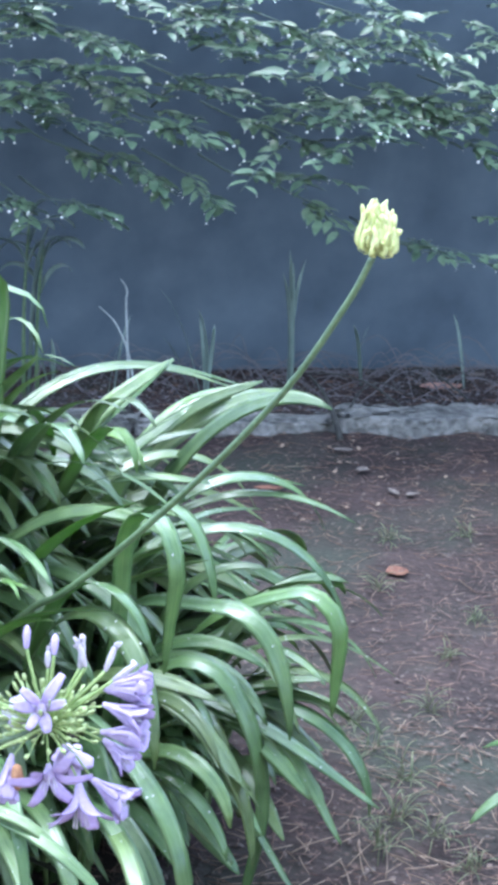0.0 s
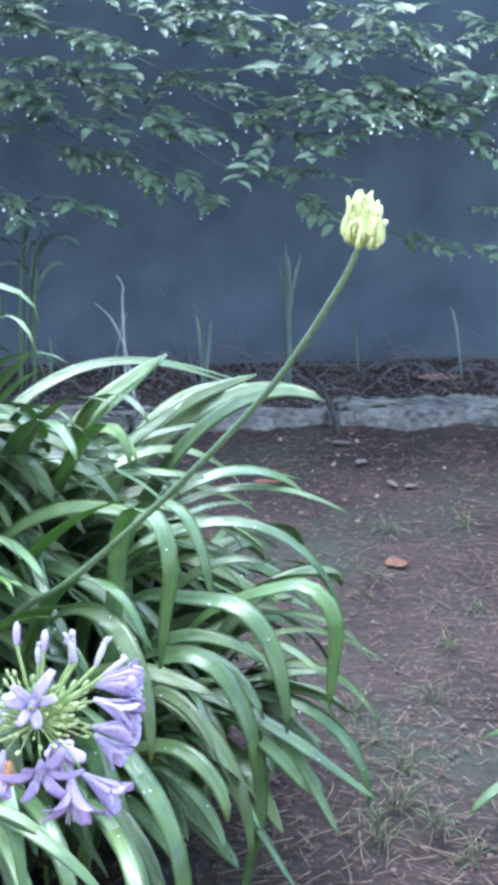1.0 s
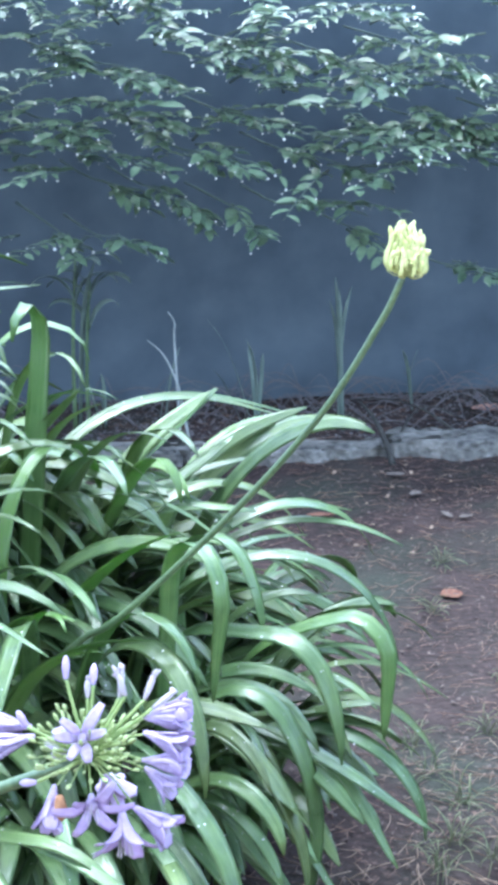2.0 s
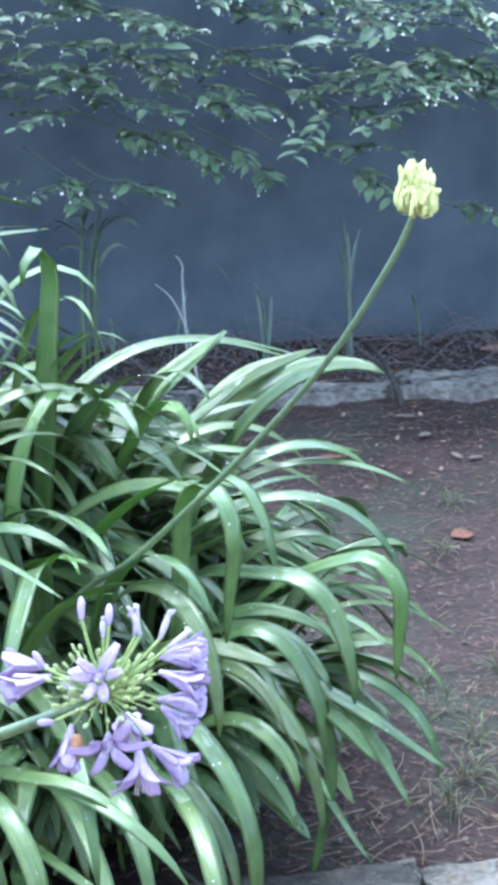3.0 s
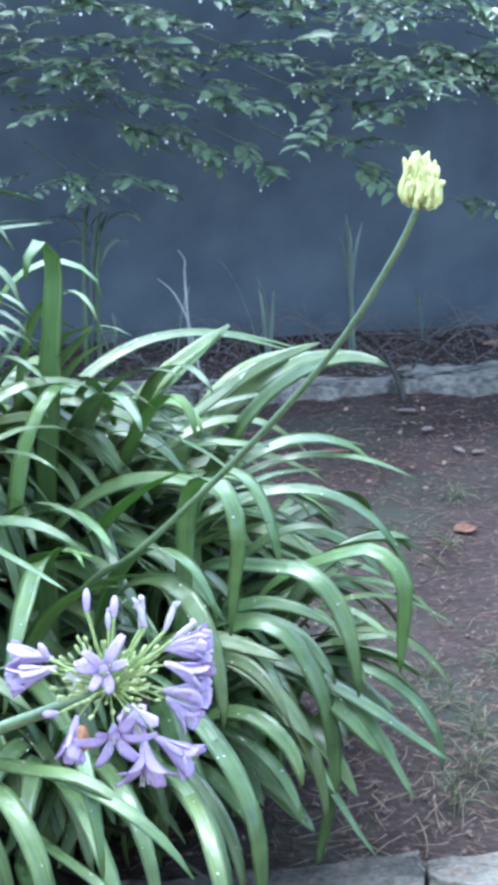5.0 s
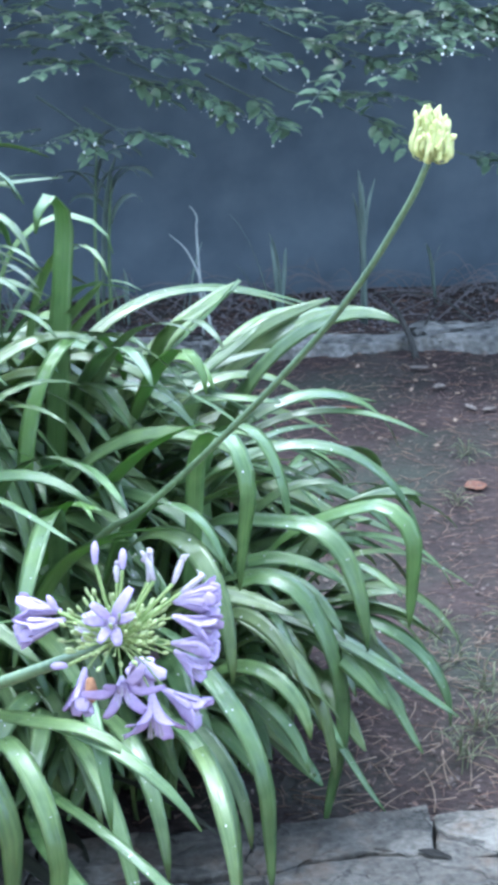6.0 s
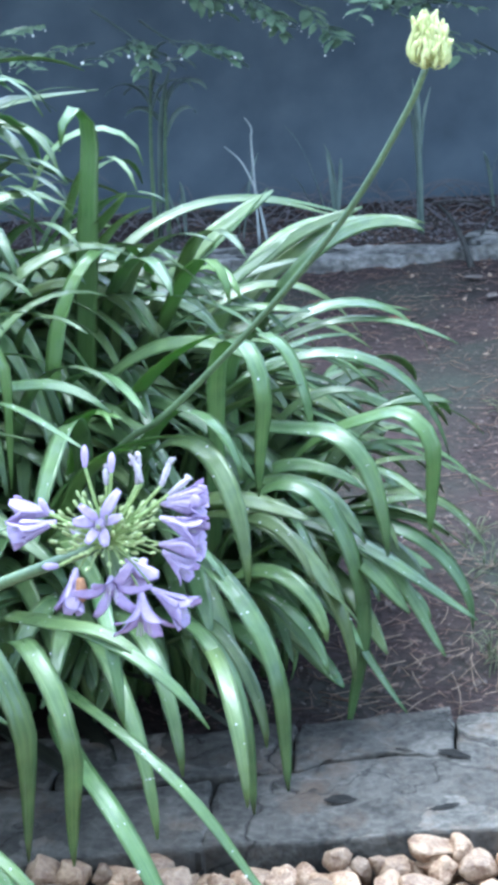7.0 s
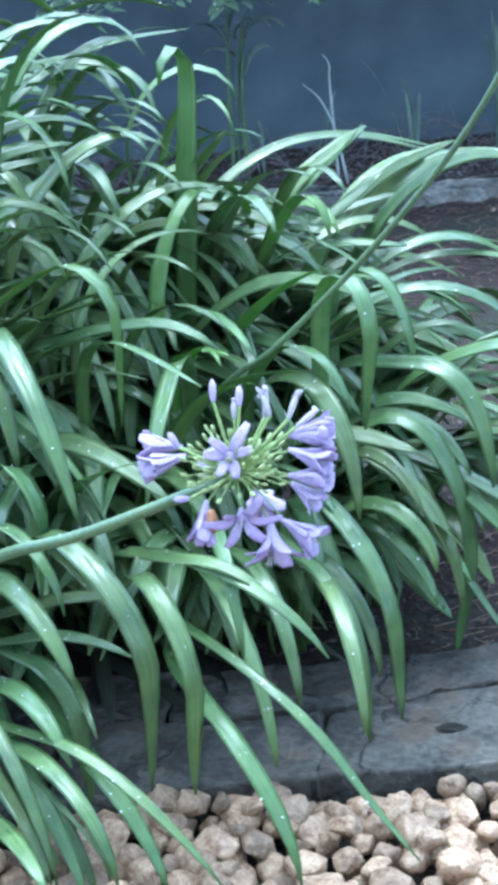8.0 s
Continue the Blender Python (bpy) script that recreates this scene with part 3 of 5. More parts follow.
leaf(b1, (-0.008, 0.004, 0.036), rise=(78, 42, -34, -47), turn=(111, 109), length=0.643, width=0.021, twist=-10)
leaf(b1, (-0.023, -0.025, 0.030), rise=(68, 34, 10, -88), turn=(152, 164), length=0.778, width=0.026, twist=-4)
b2 = plant(-0.42, 1.97)
leaf(b2, (-0.058, -0.013, 0.049), rise=(77, 32, 16, -55), turn=(-176, -247), length=0.895, width=0.024, twist=-18)
leaf(b2, (-0.104, -0.021, 0.035), rise=(63, 40, 42, 42, 22, -24, -96, -95), turn=(-164, -250), length=1.070, width=0.044, twist=-4)
leaf(b2, (-0.042, -0.026, 0.031), rise=(65, 34, 33, 36, 36, -28, -102, -93), turn=(179, 131), length=0.940, width=0.038, twist=0)
leaf(b2, (-0.075, -0.008, 0.040), rise=(77, 78, 28, -7), turn=(-176, -227), length=0.927, width=0.021, twist=10)
leaf(b2, (-0.039, -0.034, 0.032), rise=(79, 72, 43, -2), turn=(127, 110), length=0.705, width=0.044, twist=24, tint=0.15)
leaf(b2, (-0.010, -0.012, 0.030), rise=(70, 35, -6, -90), turn=(152, 154), length=0.784, width=0.026, twist=4)
leaf(b2, (-0.073, -0.001, 0.034), rise=(69, 50, 36, 21), turn=(-163, -232), length=0.767, width=0.034, twist=4)
leaf(b2, (-0.002, -0.016, 0.032), rise=(70, 39, 7, -88), turn=(140, 158), length=0.753, width=0.027, twist=-7)
leaf(b2, (0.070, 0.030, 0.039), rise=(78, 79, 18, -57), turn=(152, 188), length=0.885, width=0.041, twist=-21)
leaf(b2, (-0.014, 0.005, 0.035), rise=(90, 94, 61, -37), turn=(118, 126), length=0.726, width=0.028, twist=10)
leaf(b2, (-0.014, -0.006, 0.030), rise=(75, 73, 51, 14), turn=(138, 132), length=0.645, width=0.034, twist=14, tint=0.6)
c1 = plant(-0.58, 2.02)
leaf(c1, (-0.045, -0.066, 0.043), rise=(62, 25, 21, 21, 17, 12, -81, -94), turn=(-169, -245), length=0.826, width=0.037, twist=-7)
leaf(c1, (-0.047, -0.029, 0.029), rise=(59, 6, 6, 14, 24, 17, -23, -53), turn=(-167, -250), length=1.085, width=0.020, twist=-10, tint=0.15)
leaf(c1, (-0.049, -0.021, 0.031), rise=(65, 31, 23, -70), turn=(-171, -228), length=0.847, width=0.035, twist=-24)
leaf(c1, (-0.053, -0.003, 0.042), rise=(77, 76, 7, -71), turn=(-174, -222), length=1.033, width=0.040, twist=-7)
leaf(c1, (-0.062, -0.055, 0.056), rise=(65, 50, 51, 53, 44, 13, -102, -99), turn=(-172, -242), length=0.847, width=0.044, twist=24)
leaf(c1, (-0.061, -0.026, 0.037), rise=(73, 58, 20, -20), turn=(167, 126), length=0.839, width=0.034, twist=-28)
leaf(c1, (-0.118, -0.040, 0.036), rise=(83, 66, 39, -10), turn=(161, 109), length=0.782, width=0.034, twist=18)
leaf(c1, (-0.041, -0.033, 0.042), rise=(88, 97, 101, 79, 22, 20, 12, -30), turn=(123, 117), length=0.890, width=0.028, twist=-28)
leaf(c1, (-0.033, -0.060, 0.032), rise=(90, 90, 48, -55), turn=(95, 99), length=0.798, width=0.029, twist=28)
leaf(c1, (-0.079, -0.072, 0.049), rise=(82, 88, 92, 81, 35, 25, -93, -94), turn=(138, 116), length=1.037, width=0.034, twist=10, tint=0.35)
leaf(c1, (-0.004, -0.021, 0.036), rise=(85, 86, 55, -40), turn=(71, 56), length=0.885, width=0.031, twist=-21)
leaf(c1, (-0.056, -0.027, 0.041), rise=(78, 46, 24, -42), turn=(146, 155), length=0.763, width=0.030, twist=28)
leaf(c1, (-0.069, -0.022, 0.030), rise=(64, 22, 28, 4), turn=(-168, -247), length=0.822, width=0.028, twist=-28)
leaf(c1, (-0.066, -0.028, 0.029), rise=(58, 18, 28, -17), turn=(-168, -246), length=0.820, width=0.023, twist=-28)
leaf(c1, (-0.013, -0.003, 0.035), rise=(88, 92, 55, -24), turn=(109, 109), length=0.819, width=0.025, twist=21)
leaf(c1, (-0.041, -0.021, 0.033), rise=(94, 99, 39, 33), turn=(121, 124), length=0.786, width=0.035, twist=18)
leaf(c1, (-0.068, -0.039, 0.032), rise=(84, 85, 41, 22), turn=(140, 127), length=0.746, width=0.026, twist=14)
leaf(c1, (-0.066, -0.048, 0.030), rise=(64, 10, 28, -57), turn=(-177, -224), length=0.819, width=0.033, twist=-21)
leaf(c1, (-0.053, -0.049, 0.028), rise=(49, 6, 25, -91), turn=(-175, -231), length=0.967, width=0.028, twist=-10)
leaf(c1, (-0.036, -0.026, 0.029), rise=(56, 3, 16, -38), turn=(-169, -229), length=0.916, width=0.013, twist=4)
leaf(c1, (-0.033, -0.030, 0.029), rise=(60, 12, 22, -31), turn=(166, 152), length=0.703, width=0.019, twist=0)
leaf(c1, (-0.055, -0.023, 0.031), rise=(65, 37, 37, -90), turn=(-170, -232), length=0.827, width=0.028, twist=4)
leaf(c1, (-0.022, -0.024, 0.029), rise=(61, 4, 6, -79), turn=(-180, -229), length=0.868, width=0.039, twist=4)
leaf(c1, (-0.026, -0.021, 0.030), rise=(62, 7, 3, -82), turn=(-168, -227), length=0.885, width=0.033, twist=7)
leaf(c1, (-0.042, -0.025, 0.029), rise=(58, 3, 6, -91), turn=(-167, -234), length=0.857, width=0.031, twist=7)
d1 = plant(-0.38, 2.32)
leaf(d1, (-0.100, 0.014, 0.049), rise=(87, 62, 6, -21), turn=(8, 63), length=1.149, width=0.02, twist=-18)
leaf(d1, (-0.081, 0.036, 0.043), rise=(89, 73, 9, -23), turn=(34, 57), length=1.116, width=0.023, twist=-18)
leaf(d1, (-0.013, -0.004, 0.034), rise=(84, 86, 30, -12), turn=(84, 82), length=0.774, width=0.032, twist=-24)
leaf(d1, (-0.044, -0.023, 0.034), rise=(73, 62, 47, 22), turn=(158, 122), length=0.766, width=0.034, twist=14, tint=0.8)
leaf(d1, (0.015, -0.047, 0.030), rise=(122, 137, 77, -28), turn=(12, 59), length=0.927, width=0.020, twist=-14)
leaf(d1, (-0.103, -0.000, 0.038), rise=(71, 73, 47, -15), turn=(-160, -228), length=0.838, width=0.018, twist=-7)
leaf(d1, (0.029, -0.034, 0.035), rise=(109, 119, 44, -92), turn=(8, 26), length=1.010, width=0.031, twist=0, tint=0.7)
leaf(d1, (0.004, 0.029, 0.030), rise=(79, 84, 85, 71, 54, 58, 33, -89), turn=(108, 147), length=0.828, width=0.041, twist=10, tint=0.55)
leaf(d1, (-0.042, -0.002, 0.037), rise=(106, 113, 34, -23), turn=(101, 102), length=0.814, width=0.041, twist=31)
leaf(d1, (-0.030, 0.002, 0.035), rise=(101, 108, 44, -53), turn=(132, 136), length=0.863, width=0.030, twist=10)
leaf(d1, (-0.034, -0.011, 0.036), rise=(94, 100, 56, 41), turn=(129, 137), length=0.859, width=0.036, twist=7)
leaf(d1, (-0.041, -0.034, 0.036), rise=(86, 89, 65, -76), turn=(128, 133), length=0.748, width=0.033, twist=7)
leaf(d1, (-0.006, 0.013, 0.035), rise=(92, 98, 77, -25), turn=(119, 118), length=0.849, width=0.029, twist=10)
leaf(d1, (-0.021, -0.014, 0.032), rise=(89, 94, 75, 18), turn=(119, 119), length=0.779, width=0.035, twist=10)
leaf(d1, (-0.016, -0.010, 0.035), rise=(81, 82, 63, -13), turn=(133, 132), length=0.850, width=0.031, twist=7)
leaf(d1, (-0.027, -0.015, 0.041), rise=(84, 83, 47, -29), turn=(117, 159), length=0.909, width=0.033, twist=4)
leaf(d1, (-0.053, -0.006, 0.033), rise=(71, 57, 37, 6), turn=(-174, -220), length=0.760, width=0.031, twist=0, tint=0.8)
d2 = plant(-0.65, 2.42)
leaf(d2, (-0.016, -0.008, 0.030), rise=(95, 99, 64, -69), turn=(57, 43), length=1.115, width=0.044, twist=-18)
leaf(d2, (-0.054, 0.029, 0.045), rise=(94, 99, 31, -4), turn=(50, 38), length=1.199, width=0.028, twist=-14)
leaf(d2, (0.025, 0.037, 0.039), rise=(95, 102, 63, -60), turn=(143, 133), length=1.043, width=0.043, twist=0)
leaf(d2, (-0.029, -0.020, 0.038), rise=(81, 82, 52, -57), turn=(138, 147), length=0.954, width=0.034, twist=0)
leaf(d2, (0.001, 0.001, 0.035), rise=(77, 78, 61, -26), turn=(88, 89), length=0.851, width=0.018, twist=31)
leaf(d2, (0.024, 0.062, 0.044), rise=(71, 73, 76, -61), turn=(76, 144), length=0.932, width=0.023, twist=10)
leaf(d2, (-0.033, -0.035, 0.037), rise=(91, 95, 52, -29), turn=(119, 118), length=1.022, width=0.019, twist=14)
leaf(d2, (-0.119, -0.011, 0.037), rise=(70, 63, 39, 0), turn=(-167, -250), length=0.828, width=0.041, twist=7, tint=0.3)
leaf(d2, (-0.027, -0.014, 0.039), rise=(105, 114, 55, -10), turn=(88, 98), length=1.069, width=0.035, twist=24)
leaf(d2, (0.004, -0.019, 0.045), rise=(90, 95, 70, -48), turn=(51, 40), length=1.001, width=0.032, twist=-14)
leaf(d2, (0.000, 0.010, 0.040), rise=(86, 90, 62, -40), turn=(123, 127), length=0.937, width=0.038, twist=7)
leaf(d2, (-0.016, -0.005, 0.037), rise=(91, 96, 64, -31), turn=(119, 121), length=0.962, width=0.031, twist=10)
leaf(d2, (-0.007, -0.003, 0.037), rise=(83, 86, 68, -43), turn=(119, 127), length=0.956, width=0.031, twist=7)
leaf(d2, (0.011, 0.028, 0.044), rise=(88, 92, 68, -73), turn=(119, 129), length=1.025, width=0.034, twist=7)
leaf(d2, (-0.012, -0.009, 0.040), rise=(79, 78, 51, -28), turn=(124, 140), length=0.931, width=0.029, twist=7)
leaf(d2, (0.001, 0.003, 0.037), rise=(77, 77, 56, -43), turn=(120, 139), length=0.843, width=0.036, twist=7, tint=0.2)
leaf(d2, (-0.022, -0.017, 0.038), rise=(82, 84, 60, -35), turn=(130, 135), length=0.950, width=0.030, twist=4)
leaf(d2, (-0.053, -0.029, 0.035), rise=(76, 72, 51, -29), turn=(155, 132), length=0.875, width=0.030, twist=4)
e1 = plant(-0.8, 2)
leaf(e1, (-0.007, 0.005, 0.040), rise=(84, 87, 56, -50), turn=(55, 60), length=1.020, width=0.031, twist=-21)
leaf(e1, (-0.010, 0.001, 0.040), rise=(90, 95, 62, -60), turn=(67, 68), length=1.045, width=0.026, twist=-28, tint=0.6)
leaf(e1, (-0.014, 0.004, 0.038), rise=(90, 94, 50, -8), turn=(63, 64), length=0.972, width=0.042, twist=-24)
leaf(e1, (0.002, 0.008, 0.039), rise=(79, 81, 63, -54), turn=(96, 104), length=0.888, width=0.029, twist=21)
leaf(e1, (-0.011, -0.004, 0.036), rise=(86, 89, 38, -30), turn=(105, 102), length=0.977, width=0.025, twist=28)
leaf(e1, (0.014, 0.008, 0.038), rise=(75, 71, 28, -86), turn=(130, 154), length=0.904, width=0.035, twist=10)
leaf(e1, (-0.019, 0.009, 0.038), rise=(92, 97, 47, -2), turn=(65, 65), length=0.961, width=0.037, twist=-24, tint=0.25)
leaf(e1, (-0.009, -0.003, 0.032), rise=(78, 79, 46, 34), turn=(113, 110), length=0.732, width=0.031, twist=21)
leaf(e1, (-0.009, 0.005, 0.035), rise=(79, 81, 49, 12), turn=(52, 58), length=0.902, width=0.035, twist=-18)
leaf(e1, (-0.007, -0.024, 0.031), rise=(64, 19, 2, -86), turn=(165, 139), length=1.036, width=0.024, twist=4)
leaf(e1, (-0.021, -0.044, 0.028), rise=(50, -6, 23, -20), turn=(159, 146), length=1.002, width=0.035, twist=0)
leaf(e1, (0.010, -0.003, 0.039), rise=(74, 72, 61, -62), turn=(63, 56), length=0.979, width=0.033, twist=-21)
leaf(e1, (0.026, -0.022, 0.045), rise=(80, 83, 75, -84), turn=(54, 32), length=1.075, width=0.032, twist=-14)
leaf(e1, (0.010, 0.030, 0.040), rise=(76, 78, 73, -82), turn=(91, 118), length=0.820, width=0.035, twist=14, tint=0.2)
e2 = plant(-0.88, 2.38)
leaf(e2, (0.004, -0.003, 0.042), rise=(80, 82, 63, -27), turn=(38, 30), length=1.023, width=0.032, twist=-10)
leaf(e2, (0.011, 0.050, 0.038), rise=(79, 81, 68, -88), turn=(86, 140), length=0.835, width=0.037, twist=7)
leaf(e2, (-0.006, 0.002, 0.038), rise=(84, 87, 69, -26), turn=(62, 63), length=1.030, width=0.040, twist=-24)
leaf(e2, (0.004, 0.012, 0.040), rise=(79, 80, 68, -32), turn=(100, 117), length=0.952, width=0.036, twist=14)



# one upright leaf whose tip is folded over
leaf(d1, (-0.032, -0.175, 0.02), rise=(98,) * 21 + (60, -60, -85), turn=(205, 222), length=0.955, width=0.064, tint=0.35)


def undergrowth(plant_ob, seed, count, heads, longest=0.6, lift=0):
    """Lower leaves that fill the heart of a clump."""
    rng = random.Random(seed)
    for _ in range(count):
        a = rng.uniform(*heads)
        r = (rng.uniform(70, 88), rng.uniform(50, 75) + lift, rng.uniform(-15, 25) + lift, rng.uniform(-75, -25))
        leaf(plant_ob, (rng.uniform(-0.08, 0.08), rng.uniform(-0.08, 0.08), 0.02), r, (a, a + rng.uniform(-25, 25)),
             rng.uniform(0.66, 1.0) * longest, rng.uniform(0.024, 0.038), rng.randint(-35, 35))


undergrowth(a1, 1, 26, (-40, 130), 0.62, 8)
undergrowth(a2, 2, 26, (20, 160), 0.54, 4)
undergrowth(b1, 3, 24, (60, 230), 0.58)
undergrowth(b2, 4, 16, (90, 250), 0.6)
undergrowth(c1, 5, 26, (60, 260), 0.68, 4)
undergrowth(d1, 6, 36, (-60, 200), 0.8, 10)
undergrowth(d2, 7, 40, (-180, 180), 0.92, 10)
undergrowth(e1, 8, 34, (-180, 180), 0.85, 6)
undergrowth(e2, 9, 36, (-180, 180), 0.96, 10)
undergrowth(d1, 10, 14, (50, 120), 0.9, 10)
undergrowth(d1, 24, 18, (10, 100), 0.84, 16)
undergrowth(a1, 25, 10, (-30, 50), 0.72, 14)
undergrowth(a1, 11, 12, (20, 80), 0.6, 10)
undergrowth(d2, 12, 16, (60, 150), 1.02, 10)


d3 = plant(-0.54, 2.22)
leaf(d1, (-0.079, 0.109, 0.030), rise=(61, 78, 49, 56), turn=(71, 96), length=0.791, width=0.033, twist=-10)
leaf(d2, (0.064, 0.092, 0.030), rise=(68, 87, 56, -86), turn=(72, 108), length=0.761, width=0.025, twist=8)
leaf(d1, (0.073, 0.122, 0.030), rise=(93, 87, 61, -50), turn=(101, 147), length=0.754, width=0.028, tint=0.70, twist=-18)
leaf(d3, (0.024, -0.072, 0.030), rise=(76, 63, 51, -52), turn=(59, 99), length=0.798, width=0.020, twist=14)
leaf(d1, (0.019, 0.079, 0.030), rise=(71, 103, 59, -24), turn=(116, 147), length=0.825, width=0.022, twist=14)
leaf(d1, (0.019, -0.006, 0.030), rise=(81, 79, 27, -5), turn=(46, 27), length=0.606, width=0.028, tint=0.60, twist=-10)
leaf(a1, (-0.064, 0.041, 0.030), rise=(65, 96, 44, 7), turn=(59, 52), length=0.813, width=0.032, twist=-42)
leaf(a1, (-0.071, -0.058, 0.030), rise=(89, 72, 51, -14), turn=(8, 133), length=0.867, width=0.036, twist=-42)
leaf(d2, (0.118, 0.026, 0.030), rise=(68, 91, 89, -89), turn=(97, 80), length=0.969, width=0.029, twist=-18)
leaf(e1, (-0.011, -0.028, 0.030), rise=(74, 71, 78, -64), turn=(37, 121), length=1.200, width=0.030, twist=14)
leaf(e1, (0.033, -0.066, 0.030), rise=(90, 77, 49, -83), turn=(44, 32), length=1.200, width=0.030, twist=20)
leaf(e2, (0.038, 0.105, 0.030), rise=(106, 70, 63, -23), turn=(67, 74), length=1.024, width=0.019, twist=8)
leaf(e1, (-0.089, 0.115, 0.030), rise=(83, 88, 42, -34), turn=(148, 26), length=1.018, width=0.027, twist=-18)
leaf(d2, (0.101, 0.028, 0.030), rise=(69, 120, 16, 15), turn=(111, 158), length=1.200, width=0.030, twist=-10)
leaf(e1, (-0.106, -0.003, 0.030), rise=(81, 65, 49, -47), turn=(62, 136), length=0.980, width=0.024, twist=20)
leaf(d2, (-0.000, 0.020, 0.030), rise=(88, 85, 42, -49), turn=(117, 32), length=0.688, width=0.023, twist=20)
leaf(d2, (-0.036, 0.130, 0.030), rise=(92, 118, 27, -45), turn=(93, 47), length=0.852, width=0.029, twist=8)
leaf(e1, (0.116, 0.011, 0.030), rise=(73, 94, 56, -21), turn=(51, 34), length=0.690, width=0.030, tint=0.50, twist=8)
leaf(d3, (-0.088, 0.047, 0.030), rise=(81, 106, 63, -31), turn=(121, 31), length=0.548, width=0.033, twist=-10)
leaf(d3, (-0.120, 0.034, 0.030), rise=(89, 80, 45, -65), turn=(58, 89), length=0.579, width=0.024, twist=-18)
leaf(d3, (-0.020, 0.119, 0.030), rise=(115, 120, 26, 23), turn=(104, 137), length=0.588, width=0.023, twist=8)
leaf(e1, (0.058, 0.022, 0.030), rise=(102, 63, 25, -71), turn=(139, 150), length=0.948, width=0.042, tint=0.20, twist=-10)
leaf(e1, (0.085, -0.127, 0.030), rise=(77, -7, 20, -100), turn=(157, 139), length=0.762, width=0.020, twist=-18)
leaf(e1, (0.129, 0.078, 0.030), rise=(105, 50, -7, -11), turn=(151, 164), length=0.819, width=0.029, twist=8)
undergrowth(d3, 15, 44, (-180, 180), 0.86, 12)
# Dark blades added where the clump's underside is only shaded.
shade_blade(c1, 43, 9, (120, 230))
shade_blade(e1, 44, 6, (120, 200))
undergrowth(e2, 16, 26, (40, 170), 1.0, 12)
undergrowth(e1, 17, 26, (30, 170), 0.92, 10)
undergrowth(d2, 18, 20, (20, 180), 0.98, 12)
undergrowth(e1, 22, 9, (130, 190), 0.9, -12)
undergrowth(d2, 23, 18, (60, 160), 0.98, 14)
undergrowth(a2, 51, 16, (30, 150), 0.6, 14)
undergrowth(b1, 52, 14, (60, 200), 0.64, 10)
undergrowth(b2, 53, 14, (80, 230), 0.66, 10)
undergrowth(d1, 54, 18, (40, 190), 0.82, 16)
undergrowth(d3, 55, 16, (40, 190), 0.9, 16)
undergrowth(d1, 61, 22, (0, 200), 0.6, 12)
undergrowth(d3, 62, 26, (0, 200), 0.66, 12)
undergrowth(d2, 63, 22, (0, 200), 0.74, 12)
undergrowth(e1, 64, 20, (0, 200), 0.74, 10)
undergrowth(a1, 65, 12, (0, 150), 0.5, 10)

e3 = plant(-1.02, 2.62)
f1 = plant(-0.78, 1.8)
leaf(f1, (0.105, -0.063, 0.030), rise=(80, 8, 4, -62), turn=(163, 142), length=0.604, width=0.024, twist=8)
leaf(f1, (0.120, -0.090, 0.030), rise=(84, 10, -15, -30), turn=(171, 129), length=0.5, width=0.028, twist=-10)
leaf(b2, (0.017, 0.009, 0.030), rise=(88, 83, 66, -26), turn=(95, 157), length=0.642, width=0.018, twist=10, tint=1.0)
leaf(d1, (0.040, -0.042, 0.030), rise=(112, 120, 33, 23), turn=(53, 34), length=0.484, width=0.032, twist=-20, tint=0.8)
leaf(e3, (-0.103, -0.018, 0.030), rise=(86, 60, 65, -43), turn=(79, 111), length=1.134, width=0.036, twist=-14)
leaf(e3, (-0.043, 0.117, 0.030), rise=(84, 71, 52, -52), turn=(94, 93), length=1.028, width=0.035, twist=-20)
leaf(e2, (0.007, 0.107, 0.030), rise=(108, 76, 56, -50), turn=(102, 122), length=1.001, width=0.030, twist=12)
leaf(e2, (0.124, 0.038, 0.030), rise=(70, 120, 30, -15), turn=(-80, -11), length=1.155, width=0.026, tint=0.6)
leaf(d2, (-0.127, 0.056, 0.030), rise=(89, 63, 49, -73), turn=(97, 91), length=0.851, width=0.030, twist=-16)
leaf(d2, (0.017, 0.123, 0.030), rise=(95, 77, 46, -67), turn=(99, 12), length=0.934, width=0.021, twist=8)
undergrowth(e3, 71, 36, (-180, 180), 1.02, 16)
undergrowth(e3, 76, 34, (20, 180), 1.2, 30)
undergrowth(e2, 72, 30, (20, 180), 1.14, 28)
undergrowth(e1, 73, 22, (10, 150), 1.04, 24)
undergrowth(d2, 74, 20, (10, 170), 1.04, 22)
# Short low leaves from beyond the left edge, added to darken the gravel beneath.
undergrowth(f1, 75, 34, (40, 220), 0.5, 2)


